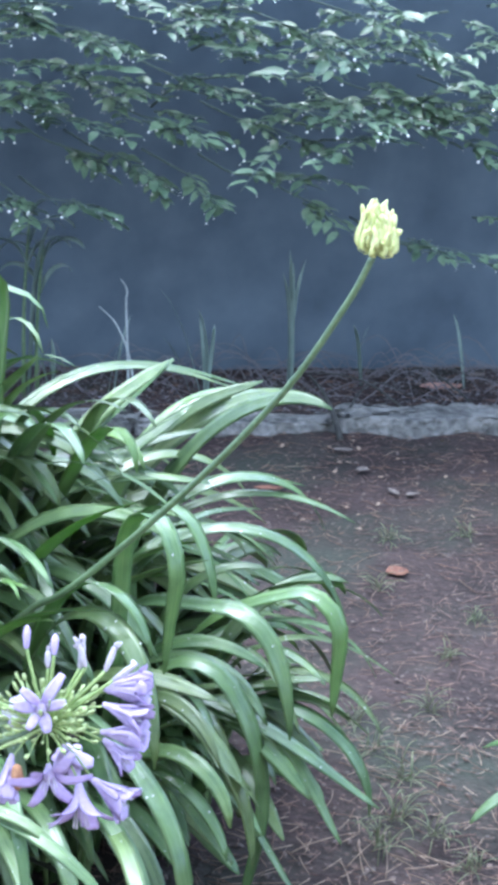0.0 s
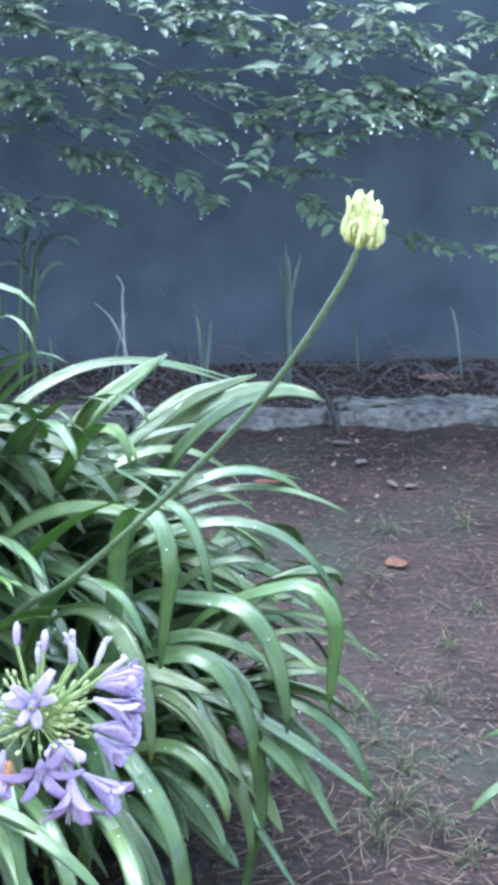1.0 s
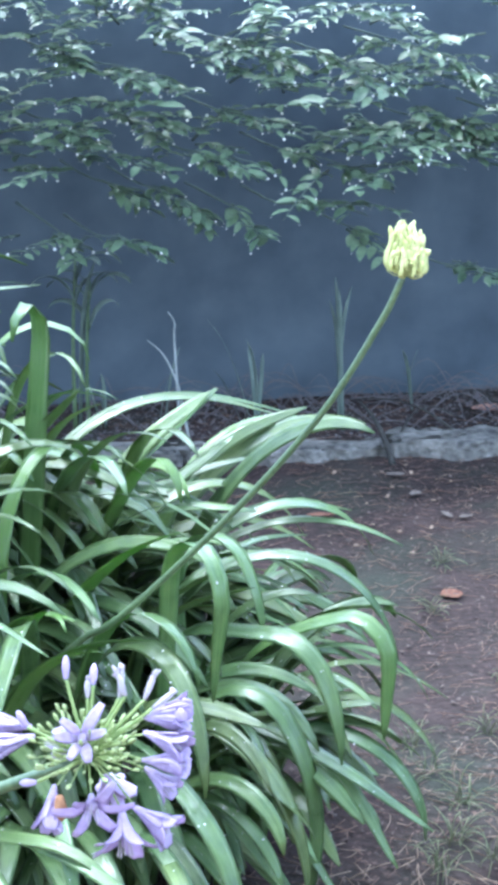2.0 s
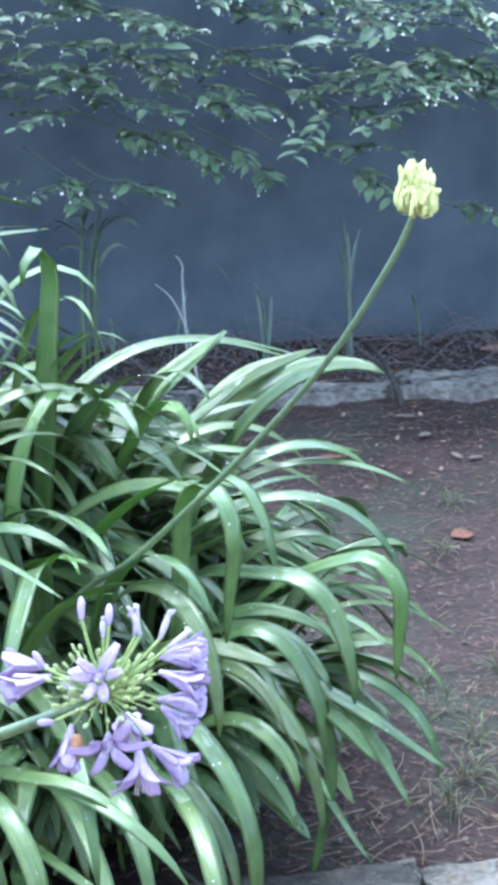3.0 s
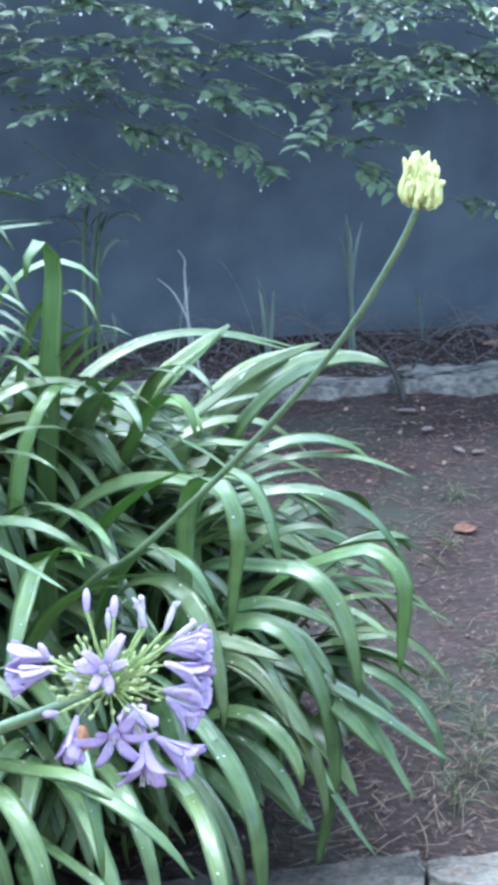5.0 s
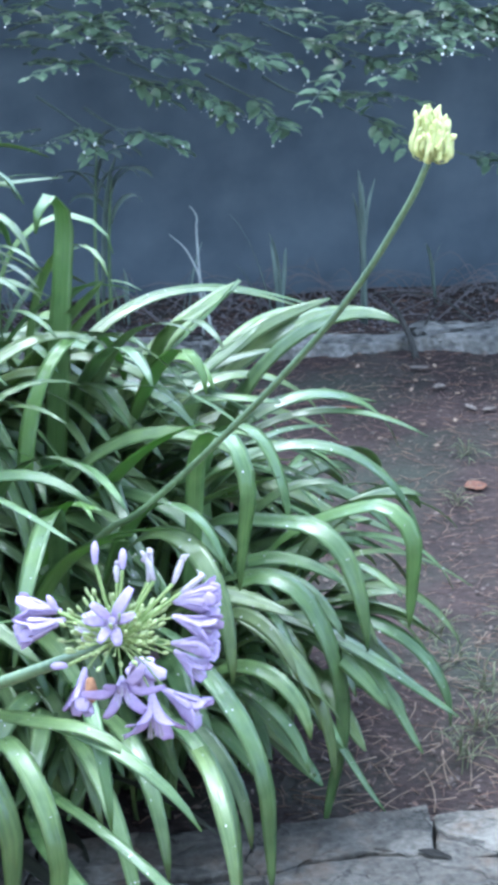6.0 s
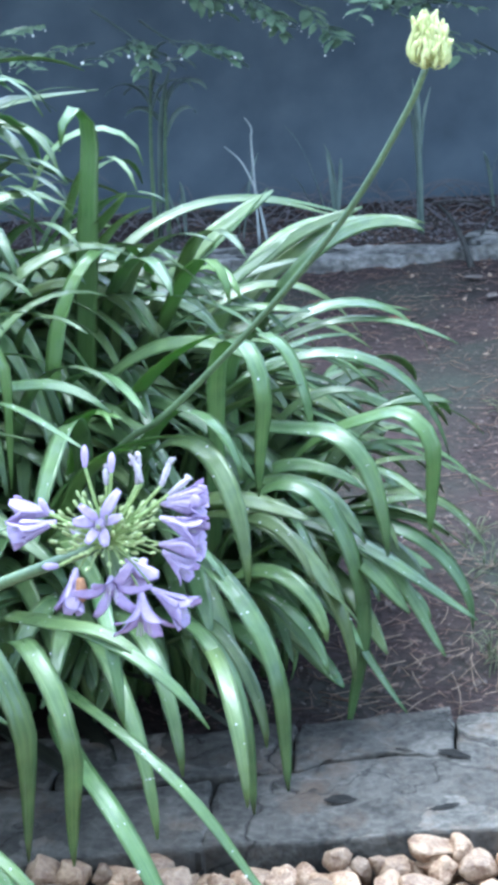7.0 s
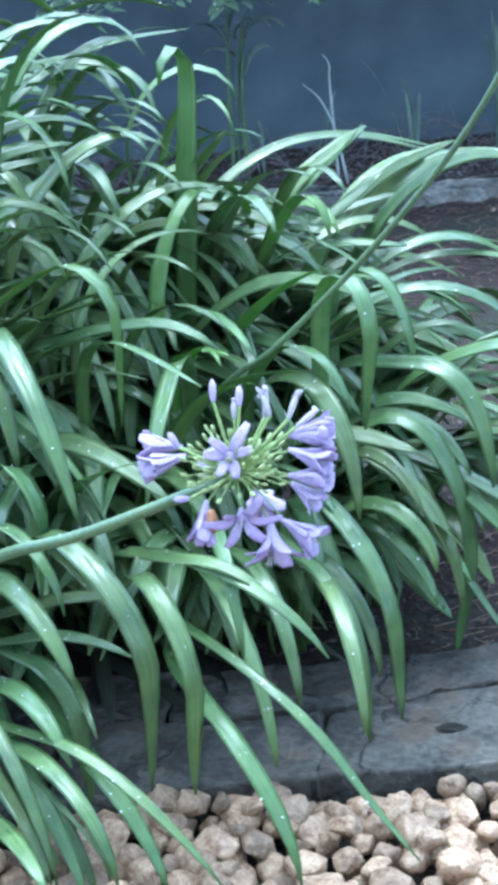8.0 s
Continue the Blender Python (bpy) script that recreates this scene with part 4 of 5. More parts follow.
# ---- flowers ----
def strap(points, ups, widths, thick=0.0006, cup=0.15):
    """A thin closed petal along points, its upper side turned to ups."""
    n = len(points)
    verts, faces = [], []
    for i in range(n):
        p = Vector(points[i])
        d = (Vector(points[min(i + 1, n - 1)]) - Vector(points[max(i - 1, 0)])).normalized()
        u = Vector(ups[i])
        side = d.cross(u).normalized()
        u = side.cross(d)
        h = widths[i] / 2
        for q, lift in ((-1, cup), (-0.5, 0.03), (0, 0), (0.5, 0.03), (1, cup)):
            verts.append(p + side * h * q + u * h * lift)
        for q in (0.6, -0.6):
            verts.append(p + side * h * q + u * (h * 0.06 - thick))
    m = 7
    for i in range(n - 1):
        for k in range(m):
            k2 = (k + 1) % m
            faces.append((i * m + k, i * m + k2, (i + 1) * m + k2, (i + 1) * m + k))
    faces.append(tuple(range(m - 1, -1, -1)))
    faces.append(tuple((n - 1) * m + k for k in range(m)))
    return verts, faces


def frame_to(direction, at):
    """A turn that takes +z to the direction, placed at a point."""
    return Matrix.Translation(at) @ Vector(direction).to_track_quat("Z", "Y").to_matrix().to_4x4()


def floret(flower, at, direction, size, flare, seed, mat=None):
    """An open trumpet: tube, six petals and stamens."""
    mat = mat or PETAL
    rng = random.Random(seed)
    tube_pts = [(0, 0, -0.004), (0, 0, 0.002), (0, 0, size * 0.22), (0, 0, size * 0.42)]
    v, f = tube_data(tube_pts, [0.0022, 0.0035, 0.0055, size * 0.16], 10)
    body = part_of("floret", mesh_of("floret", v, f, mat), flower)
    body.matrix_basis = frame_to(direction, at)
    for k in range(6):
        a = k * math.pi / 3 + rng.uniform(-0.12, 0.12)
        out = Vector((math.cos(a), math.sin(a), 0))
        fl = flare * rng.uniform(0.6, 1.5)
        sway = Vector((-math.sin(a), math.cos(a), 0)) * rng.uniform(-0.16, 0.16) * size
        pts, ups, ws = [], [], []
        for i in range(8):
            u = i / 7
            r = 0.004 + size * ((0.26 if flare > 0.45 else 0.15) * u + fl * 0.55 * u ** 2.2)
            z = size * (0.15 + 0.85 * u - fl * 0.42 * u ** 2.6)
            pts.append(out * r + sway * u * u + Vector((0, 0, z)))
            ups.append(Vector((0, 0, 1)) - out * 0.4 if u < 0.6 else Vector((0, 0, 1)) + out * 0.1)
            ws.append(size * (0.44 if k % 2 else 0.36) * (1.0 if flare < 0.45 else 0.84) * max(0.2, math.sin(math.pi * min(1, 0.1 + 0.82 * u) ** 1.4)) ** 0.6)
        v, f = strap(pts, ups, ws)
        part_of("petal", mesh_of("petal", v, f, mat), body)
    for k in range(5):
        a = k * 1.257 + 0.4
        o = Vector((math.cos(a), math.sin(a), 0)) * 0.003
        v, f = tube_data([o, o * 1.5 + Vector((0, 0, size * 0.5)), o * 2.4 + Vector((0, 0, size * 0.85))], [0.0006, 0.0005, 0.0009], 5)
        part_of("stamen", mesh_of("stamen", v, f, PALE_WITHER), body)
    return body


def bud(flower, at, direction, length, thick, mat, name="bud", label=""):
    pts = [Vector((0, 0, length * u)) for u in (0, 0.06, 0.25, 0.5, 0.75, 0.92, 1.0)]
    v, f = tube_data(pts, [thick * k for k in (0.22, 0.34, 0.42, 0.5, 0.46, 0.28, 0.06)], 9)
    ob = part_of(name, mesh_of(name, v, f, mat), flower, label)
    ob.matrix_basis = frame_to(direction, at)
    return ob


def stem_part(flower, points, radii, mat, name, sides=8, n=14):
    v, f = tube_data(glide(points, n), radii, sides)
    return part_of(name, mesh_of(name, v, f, mat), flower)


def lilac_flower():
    flower = tagged(new("agapanthus_flower"), "lilac agapanthus umbel with green buds on a leaning stalk", "flower")
    flower.location = (-0.72, 1.98, 0.0)
    o = Vector(flower.location)
    heart = Vector((-0.132, 1.135, 0.697)) - o
    line = glide([(0, 0, 0), (0.09, -0.3, 0.28), Vector((-0.44, 1.3, 0.521)) - o, Vector((-0.316, 1.22, 0.59)) - o, heart], 30)
    v, f = tube_data(line, [0.0085 - 0.0025 * i / 30 for i in range(31)], 10)
    part_of("stalk", mesh_of("stalk", v, f, STALK), flower, "smooth green leaning stalk")
    rng = random.Random(12)
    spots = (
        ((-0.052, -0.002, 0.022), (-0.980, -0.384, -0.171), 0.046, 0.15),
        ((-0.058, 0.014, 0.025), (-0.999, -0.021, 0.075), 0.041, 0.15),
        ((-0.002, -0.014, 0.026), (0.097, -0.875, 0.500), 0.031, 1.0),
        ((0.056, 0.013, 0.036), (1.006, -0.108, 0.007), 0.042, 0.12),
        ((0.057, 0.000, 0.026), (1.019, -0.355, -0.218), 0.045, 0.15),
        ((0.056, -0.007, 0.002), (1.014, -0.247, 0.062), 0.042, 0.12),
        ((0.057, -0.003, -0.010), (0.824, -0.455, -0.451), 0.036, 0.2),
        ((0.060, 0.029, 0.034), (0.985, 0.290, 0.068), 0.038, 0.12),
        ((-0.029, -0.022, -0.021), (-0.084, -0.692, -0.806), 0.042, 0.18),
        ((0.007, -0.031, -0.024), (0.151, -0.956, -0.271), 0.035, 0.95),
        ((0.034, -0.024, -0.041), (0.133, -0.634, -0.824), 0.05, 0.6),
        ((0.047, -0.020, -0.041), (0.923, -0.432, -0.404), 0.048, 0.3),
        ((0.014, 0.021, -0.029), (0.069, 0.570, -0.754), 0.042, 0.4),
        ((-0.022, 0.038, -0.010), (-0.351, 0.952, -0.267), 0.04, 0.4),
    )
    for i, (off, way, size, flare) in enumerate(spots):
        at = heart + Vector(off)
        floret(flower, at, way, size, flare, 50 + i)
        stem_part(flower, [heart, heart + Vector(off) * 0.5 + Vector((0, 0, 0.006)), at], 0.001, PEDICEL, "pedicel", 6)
    for off, way, ln in (((0.029, 0.022, 0.052), (0.087, 0.272, 0.968), 0.028), ((0.053, 0.018, 0.052), (0.381, 0.380, 0.932), 0.026), ((0.061, 0.012, 0.046), (0.793, 0.163, 0.595), 0.028), ((0.035, 0.017, 0.056), (-0.302, 0.065, 1.040), 0.022), ((0.000, 0.016, 0.054), (-0.013, 0.267, 0.968), 0.018)):
        at = heart + Vector(off)
        bud(flower, at, way, ln, 0.0065, PALE_WITHER, "faded_floret", "faded shrivelled floret")
        for k in range(3):
            d = Vector(way).normalized()
            e = at + d * ln * 0.8
            f1 = e + d * 0.008 + Vector((rng.uniform(-0.006, 0.006), rng.uniform(-0.004, 0.004), rng.uniform(-0.005, 0.004)))
            v, f = strap([e, (e + f1) / 2 + Vector((0, 0, 0.002)), f1], [Vector((0, -1, 0.3))] * 3, [0.004, 0.005, 0.002])
            part_of("petal", mesh_of("petal", v, f, PALE_WITHER), flower)
        stem_part(flower, [heart, heart + Vector(off) * 0.5, at], 0.0017, PEDICEL, "pedicel", 6)
    wilt = bud(flower, heart + Vector((-0.022, -0.036, -0.02)), (0.1, -0.3, -1), 0.024, 0.012, WITHERED, "withered_floret", "brown withered floret")
    for off, way, ln in (((-0.021, 0.022, 0.070), (-0.018, 0.360, 0.932), 0.022), ((0.005, 0.019, 0.066), (0.032, 0.362, 0.932), 0.02), ((-0.045, -0.023, -0.014), (-0.883, -0.324, 0.108), 0.016), ((-0.056, 0.002, 0.030), (-0.513, 0.263, 0.746), 0.018)):
        at = heart + Vector(off)
        bud(flower, at, way, ln, 0.0075, PETAL, "lilac_bud", "closed lilac bud")
        stem_part(flower, [heart, heart + Vector(off) * 0.55, at], 0.0018, PEDICEL, "pedicel", 6)
    for i in range(120):
        t = i / 120
        z = 1 - 1.35 * t
        a = i * 2.39996
        r = math.sqrt(max(0, 1 - z * z))
        way = Vector((r * math.cos(a), r * math.sin(a) * 0.9, z * 0.9 + 0.1)).normalized()
        far = rng.choice((rng.uniform(0.016, 0.036), rng.uniform(0.03, 0.055)))
        at = heart + way * far
        bend = heart + way * far * 0.5 + Vector((0, 0, 0.003))
        stem_part(flower, [heart, bend, at], 0.0006, PEDICEL, "pedicel", 5, 5)
        bud(flower, at, way + Vector((0, 0, 0.25)), rng.uniform(0.006, 0.012), rng.uniform(0.003, 0.0046), BUD_GREEN)


def bud_flower():
    flower = tagged(new("agapanthus_bud"), "pale yellow unopened flower head on a long bent stalk", "flower")
    flower.location = (-0.46, 1.97, 0.0)
    o = Vector(flower.location)
    top = Vector((0.172, 1.604, 1.063)) - o
    line = glide([(0, 0, 0), (0.035, -0.01, 0.22), (0.11, -0.03, 0.385), Vector((-0.257, 1.9, 0.491)) - o, Vector((-0.192, 1.85, 0.549)) - o, Vector((-0.042, 1.74, 0.724)) - o,
                  Vector((0.076, 1.66, 0.881)) - o, Vector((0.146, 1.62, 1.003)) - o, top], 44)
    v, f = tube_data(line, [0.0052 - 0.0014 * i / 44 for i in range(45)], 10)
    part_of("stalk", mesh_of("stalk", v, f, STALK), flower, "smooth pale green bent stalk")
    rng = random.Random(5)
    axis = Vector((0.13, 0.05, 1)).normalized()
    base = frame_to(axis, top)
    for i in range(84):
        t = (i + 0.5) / 84
        a = i * 2.39996
        out = Vector((math.cos(a), math.sin(a), 0))
        r = 0.022 * t ** 0.55
        low = 0.001 + 0.016 * (1 - t) + rng.uniform(0, 0.006)
        lobe = 0.012 * math.cos(a - 0.3) - 0.008 * (1 if math.cos(a - 2.2) > 0.9 else 0)
        high = (rng.uniform(0.039, 0.056) if t < 0.5 else rng.uniform(0.03, 0.047)) + lobe * t ** 0.5
        lean = rng.uniform(0.75, 1.2) if t < 0.7 else rng.uniform(0.85, 1.2)
        pts = [Vector((0, 0, 0)), out * r * 0.95 + Vector((0, 0, low)), out * r * 1.1 + Vector((0, 0, low + (high - low) * 0.35)),
               out * r * (0.55 + 0.45 * lean) + Vector((0, 0, low + (high - low) * 0.7)), out * r * lean + Vector((rng.uniform(-0.004, 0.004), rng.uniform(-0.004, 0.004), high))]
        line = [base @ p for p in glide(pts, 12)]
        w = rng.uniform(0.5, 0.85)
        k = [0.0012, 0.0012, 0.0014, 0.0022, 0.0030, 0.0035, 0.0036, 0.0035, 0.0036, 0.0041, 0.0045, 0.0042, 0.0012]
        v, f = tube_data(line, [q * w for q in k], 7)
        part_of("bud", mesh_of("bud", v, f, BUD_CREAM), flower)
    v, f = tube_data([base @ Vector((0, 0, z)) for z in (-0.001, 0.004, 0.012, 0.022, 0.032, 0.04)], [0.004, 0.012, 0.0175, 0.018, 0.014, 0.004], 14)
    part_of("core", mesh_of("core", v, f, BUD_CREAM), flower)
    for a, z0, reach in ((3.0, 0.016, 0.034), (2.7, 0.012, 0.032), (3.4, 0.01, 0.03), (3.1, 0.004, 0.03)):
        out = Vector((math.cos(a), math.sin(a), 0))
        pts = [base @ Vector((0, 0, 0.004)), base @ (out * reach * 0.6 + Vector((0, 0, z0))), base @ (out * reach * 0.95 + Vector((0, 0, z0 + 0.001))), base @ (out * reach + Vector((0, 0, z0 + 0.011)))]
        stem_part(flower, pts, [0.001, 0.0013, 0.0016, 0.0019, 0.0022, 0.0024, 0.0024, 0.002, 0.0006], BUD_CREAM, "bud", 7, 8)
    for a, s in ((2.6, 1.0), (3.6, 0.9), (5.6, 0.7), (0.4, 0.6), (1.4, 0.7)):
        out = Vector((math.cos(a), math.sin(a), 0))
        pts = [base @ (out * 0.004), base @ (out * 0.016 * s + Vector((0, 0, -0.002))), base @ (out * 0.027 * s + Vector((0, 0, 0.002))), base @ (out * 0.03 * s + Vector((0, 0, 0.013)))]
        ups = [axis] * 4
        v, f = strap(pts, ups, [0.005, 0.008, 0.007, 0.002])
        part_of("bract", mesh_of("bract", v, f, BUD_CREAM), flower)


lilac_flower()
bud_flower()


# ---- the hedge ----
def hedge_leaf(verts, faces, at, way, up, length, width):
    d = way.normalized()
    side = d.cross(up).normalized()
    n = side.cross(d)
    k = len(verts)
    for u, w, drop in ((0.0, 0.06, 0), (0.25, 0.85, 0.0), (0.55, 1.0, -0.03), (0.82, 0.6, -0.09), (1.0, 0.04, -0.16)):
        m = at + d * length * u + n * length * drop
        verts += [m - side * width * w / 2 + n * width * 0.13 * w, m, m + side * width * w / 2 + n * width * 0.13 * w]
    for i in range(4):
        for j in (0, 1):
            a = k + i * 3 + j
            faces.append((a, a + 1, a + 4, a + 3))


def spray(verts, faces, wood, rng, at, way, length, count, size):
    """A twig with leaves to both sides, sagging outwards."""
    way = Vector(way).normalized()
    pts = []
    for i in range(7):
        u = i / 6
        pts.append(Vector(at) + way * length * u + Vector((0, 0, -0.14 * length * u * u)))
    wood.append((pts, [0.004 * (1 - 0.8 * i / 6) for i in range(7)]))
    for i in range(count):
        u = 0.12 + 0.88 * i / count
        p = Vector(at) + way * length * u + Vector((0, 0, -0.14 * length * u * u))
        side = way.cross(Vector((0, 0, 1))).normalized() * (1 if i % 2 else -1)
        d = way * rng.uniform(0.3, 1.0) + side * rng.uniform(0.5, 1.1) + Vector((0, 0, rng.uniform(-0.2, 0.18)))
        up = Vector((rng.uniform(-0.5, 0.5), rng.uniform(-0.55, 0.3), 1))
        s = size * rng.uniform(0.7, 1.2)
        hedge_leaf(verts, faces, p, d, up, s * 0.98, s * rng.uniform(0.32, 0.5))


BOUGHS = ((-0.71, 1.11, -0.54, 1.06), (-0.56, 1.07, -0.40, 1.03), (-0.25, 1.13, -0.07, 1.07), (-0.01, 1.11, 0.19, 1.01), (0.22, 1.12, 0.51, 1.02),
          (0.39, 1.01, 0.63, 0.92), (-0.72, 0.93, -0.58, 0.89), (-0.48, 0.92, -0.33, 0.90), (-0.23, 0.94, -0.09, 0.90), (-0.62, 0.83, -0.41, 0.81),
          (-0.33, 0.84, -0.07, 0.79), (-0.07, 0.83, 0.18, 0.76), (0.00, 0.88, 0.29, 0.84), (0.27, 0.91, 0.52, 0.87), (0.37, 0.84, 0.59, 0.77),
          (0.54, 0.92, 0.68, 0.90), (-0.59, 0.75, -0.26, 0.65), (-0.45, 0.74, -0.31, 0.69), (-0.23, 0.69, -0.14, 0.63), (-0.07, 0.68, 0.17, 0.69),
          (-0.71, 0.64, -0.62, 0.57), (-0.57, 0.61, -0.43, 0.59), (0.10, 0.62, 0.23, 0.56), (0.37, 0.51, 0.70, 0.46))


def beads(centres, radius, rng):
    """Hanging rain drops as small smooth globes."""
    bm = bmesh.new()
    bmesh.ops.create_icosphere(bm, subdivisions=2, radius=1)
    base = [v.co.copy() for v in bm.verts]
    tris = [tuple(v.index for v in f.verts) for f in bm.faces]
    bm.free()
    verts, faces = [], []
    for c in centres:
        k, r = len(verts), radius[0] + (radius[1] - radius[0]) * rng.random() ** 3
        verts += [c + v * r for v in base]
        faces += [tuple(q + k for q in f) for f in tris]
    return verts, faces


def shrub(x, tiers, seed, trunk=0.5):
    y = 4.7 + 0.15 * x
    ob = tagged(new("hedge_shrub"), "dark glossy broadleaf hedge shrub wet with rain", "shrub", "clipped hedge")
    ob.location = (x, y, 0.02)
    rng = random.Random(seed)
    verts, faces, wood = [], [], []
    for (x0, x1, z0, z1, count) in tiers:
        for _ in range(count):
            zz = rng.uniform(z0, z1) - 0.02
            tip = Vector((rng.uniform(x0, x1) - x, rng.uniform(4.36, 4.56) - y + 0.15 * x, zz))
            ln = rng.uniform(0.16, 0.3)
            way = Vector((rng.uniform(-0.9, 0.9), -1, rng.uniform(-0.1, 0.25)))
            way.normalize()
            spray(verts, faces, wood, rng, tip - way * ln + Vector((0, 0, 0.14 * ln)), way, ln, rng.randint(9, 14), 0.05)
    for _ in range(55):
        p = Vector((rng.uniform(-0.62, 0.62), rng.uniform(-0.2, 0.0), rng.uniform(0.75, 1.4)))
        a = rng.uniform(0, 6.283)
        spray(verts, faces, wood, rng, p, (math.cos(a), -abs(math.sin(a)) * 0.6, rng.uniform(-0.1, 0.5)), rng.uniform(0.2, 0.35), 11, 0.06)
    for x0, z0, x1, z1 in BOUGHS:
        if abs((x0 + x1) / 2 - x) < 0.575:
            depth = rng.uniform(4.42, 4.55) - y + 0.1 * x
            a, b = Vector((x0 - x, depth + 0.05, z0 - 0.02)), Vector((x1 - x, depth - 0.03, z1 - 0.02))
            wood.append((glide([a + Vector((-0.12, 0.22, 0.02)), a, (a + b) / 2 + Vector((0, 0, 0.012)), b], 9), [0.0034 - 0.00025 * k for k in range(10)]))
            for i in range(max(3, int((b - a).length / 0.03))):
                p = a.lerp(b, rng.random()) + Vector((0, rng.uniform(-0.04, 0.04), rng.uniform(-0.012, 0.012)))
                way = (b - a).normalized() * rng.uniform(0.2, 1) + Vector((rng.uniform(-0.3, 0.3), rng.uniform(-0.5, 0.3), rng.uniform(-0.12, 0.12)))
                spray(verts, faces, wood, rng, p, way, rng.uniform(0.05, 0.11), rng.randint(3, 6), 0.058)
    part = part_of("foliage", mesh_of("foliage", verts, faces, HEDGE_LEAF), ob)
    spots = [Vector(verts[k * 15 + 13]) - Vector((0, 0.003, 0.003)) for k in range(len(verts) // 15) if rng.random() < 0.5]
    bv, bf = beads(spots, (0.0014, 0.0048), rng)
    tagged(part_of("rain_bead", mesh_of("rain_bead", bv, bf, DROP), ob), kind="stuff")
    tagged(part, kind="stuff")
    v, f = [], []
    for pts, rad in wood:
        a, b = tube_data(pts, rad, 4)
        f += [tuple(q + len(v) for q in face) for face in b]
        v += a
    tagged(part_of("twig_mass", mesh_of("twig_mass", v, f, TWIG), ob), kind="stuff")
    for k in range(2):
        a = rng.uniform(0, 6.283)
        foot = Vector((trunk + rng.uniform(-0.06, 0.06), rng.uniform(0.04, 0.12), -0.03))
        pts = [foot, foot + Vector((0.05 * math.cos(a), 0.01 * math.sin(a), 0.5)), foot + Vector((0.2 * math.cos(a), 0.02 * math.sin(a), 1.1)), foot + Vector((0.35 * math.cos(a), 0.03 * math.sin(a), 1.3))]
        line = glide(pts, 12)
        vv, ff = tube_data(line, [0.010 * (1 - 0.75 * i / 12) for i in range(13)], 7)
        part_of("trunk", mesh_of("trunk", vv, ff, BARK), ob)
        for j in range(5):
            q = line[7 + j]
            b = a + rng.uniform(-2.5, 2.5)
            tip = q + Vector((0.4 * math.cos(b), -0.3 * abs(math.sin(b)), rng.uniform(0.0, 0.3)))
            vv, ff = tube_data(glide([q, (q + tip) / 2 + Vector((0, 0, 0.05)), tip], 6), [0.007 - 0.0009 * i for i in range(7)], 5)
            part_of("limb", mesh_of("limb", vv, ff, BARK), ob)
    return ob


# Tiers from z 1.45 up are unseen, added to shade the left background.
shrub(-2.6, [(-3.2, -2.0, 0.5, 1.3, 40), (-3.2, -2.0, 1.45, 2.3, 60)], 21)
shrub(-1.45, [(-2.0, -0.8, 0.97, 1.3, 40), (-2.0, -0.75, 0.74, 0.95, 20), (-1.9, -0.72, 0.54, 0.68, 10), (-2.0, -0.6, 1.45, 2.2, 70)], 22, -0.35)
shrub(-0.3, [(-0.9, 0.3, 0.98, 1.3, 44), (-0.85, 0.3, 0.8, 0.95, 14), (-0.9, 0.1, 1.45, 2.0, 40)], 23, -1.25)
shrub(0.85, [(0.3, 1.4, 0.98, 1.3, 40), (0.25, 1.4, 0.8, 0.95, 10), (0.7, 1.4, 0.46, 0.57, 6)], 24)
shrub(2.0, [(1.4, 2.6, 0.45, 1.3, 40)], 25)


# ---- gravel ----
def pebble_mesh(seed, level):
    bm = bmesh.new()
    bmesh.ops.create_icosphere(bm, subdivisions=level, radius=1)
    rng = random.Random(seed)
    sx, sy, sz = rng.uniform(0.85, 1.25), rng.uniform(0.75, 1.05), rng.uniform(0.6, 0.85)
    planes = [(Vector((rng.gauss(0, 1), rng.gauss(0, 1), rng.gauss(0, 1))).normalized(), rng.uniform(0.5, 0.8)) for _ in range(15)]
    for v in bm.verts:
        p = v.co.copy()
        for n, d in planes:
            h = p.dot(n)
            if h > d:
                p -= n * (h - d) * 0.97
        p *= 1.3 + 0.16 * noise.noise(p * 1.6 + Vector((seed, 0, 0)))
        v.co = Vector((p.x * sx, p.y * sy, p.z * sz))
    me = bpy.data.meshes.new("pebble")
    bm.to_mesh(me)
    bm.free()
    me.polygons.foreach_set("use_smooth", [True] * len(me.polygons))
    me.materials.append(PEBBLE)
    return me


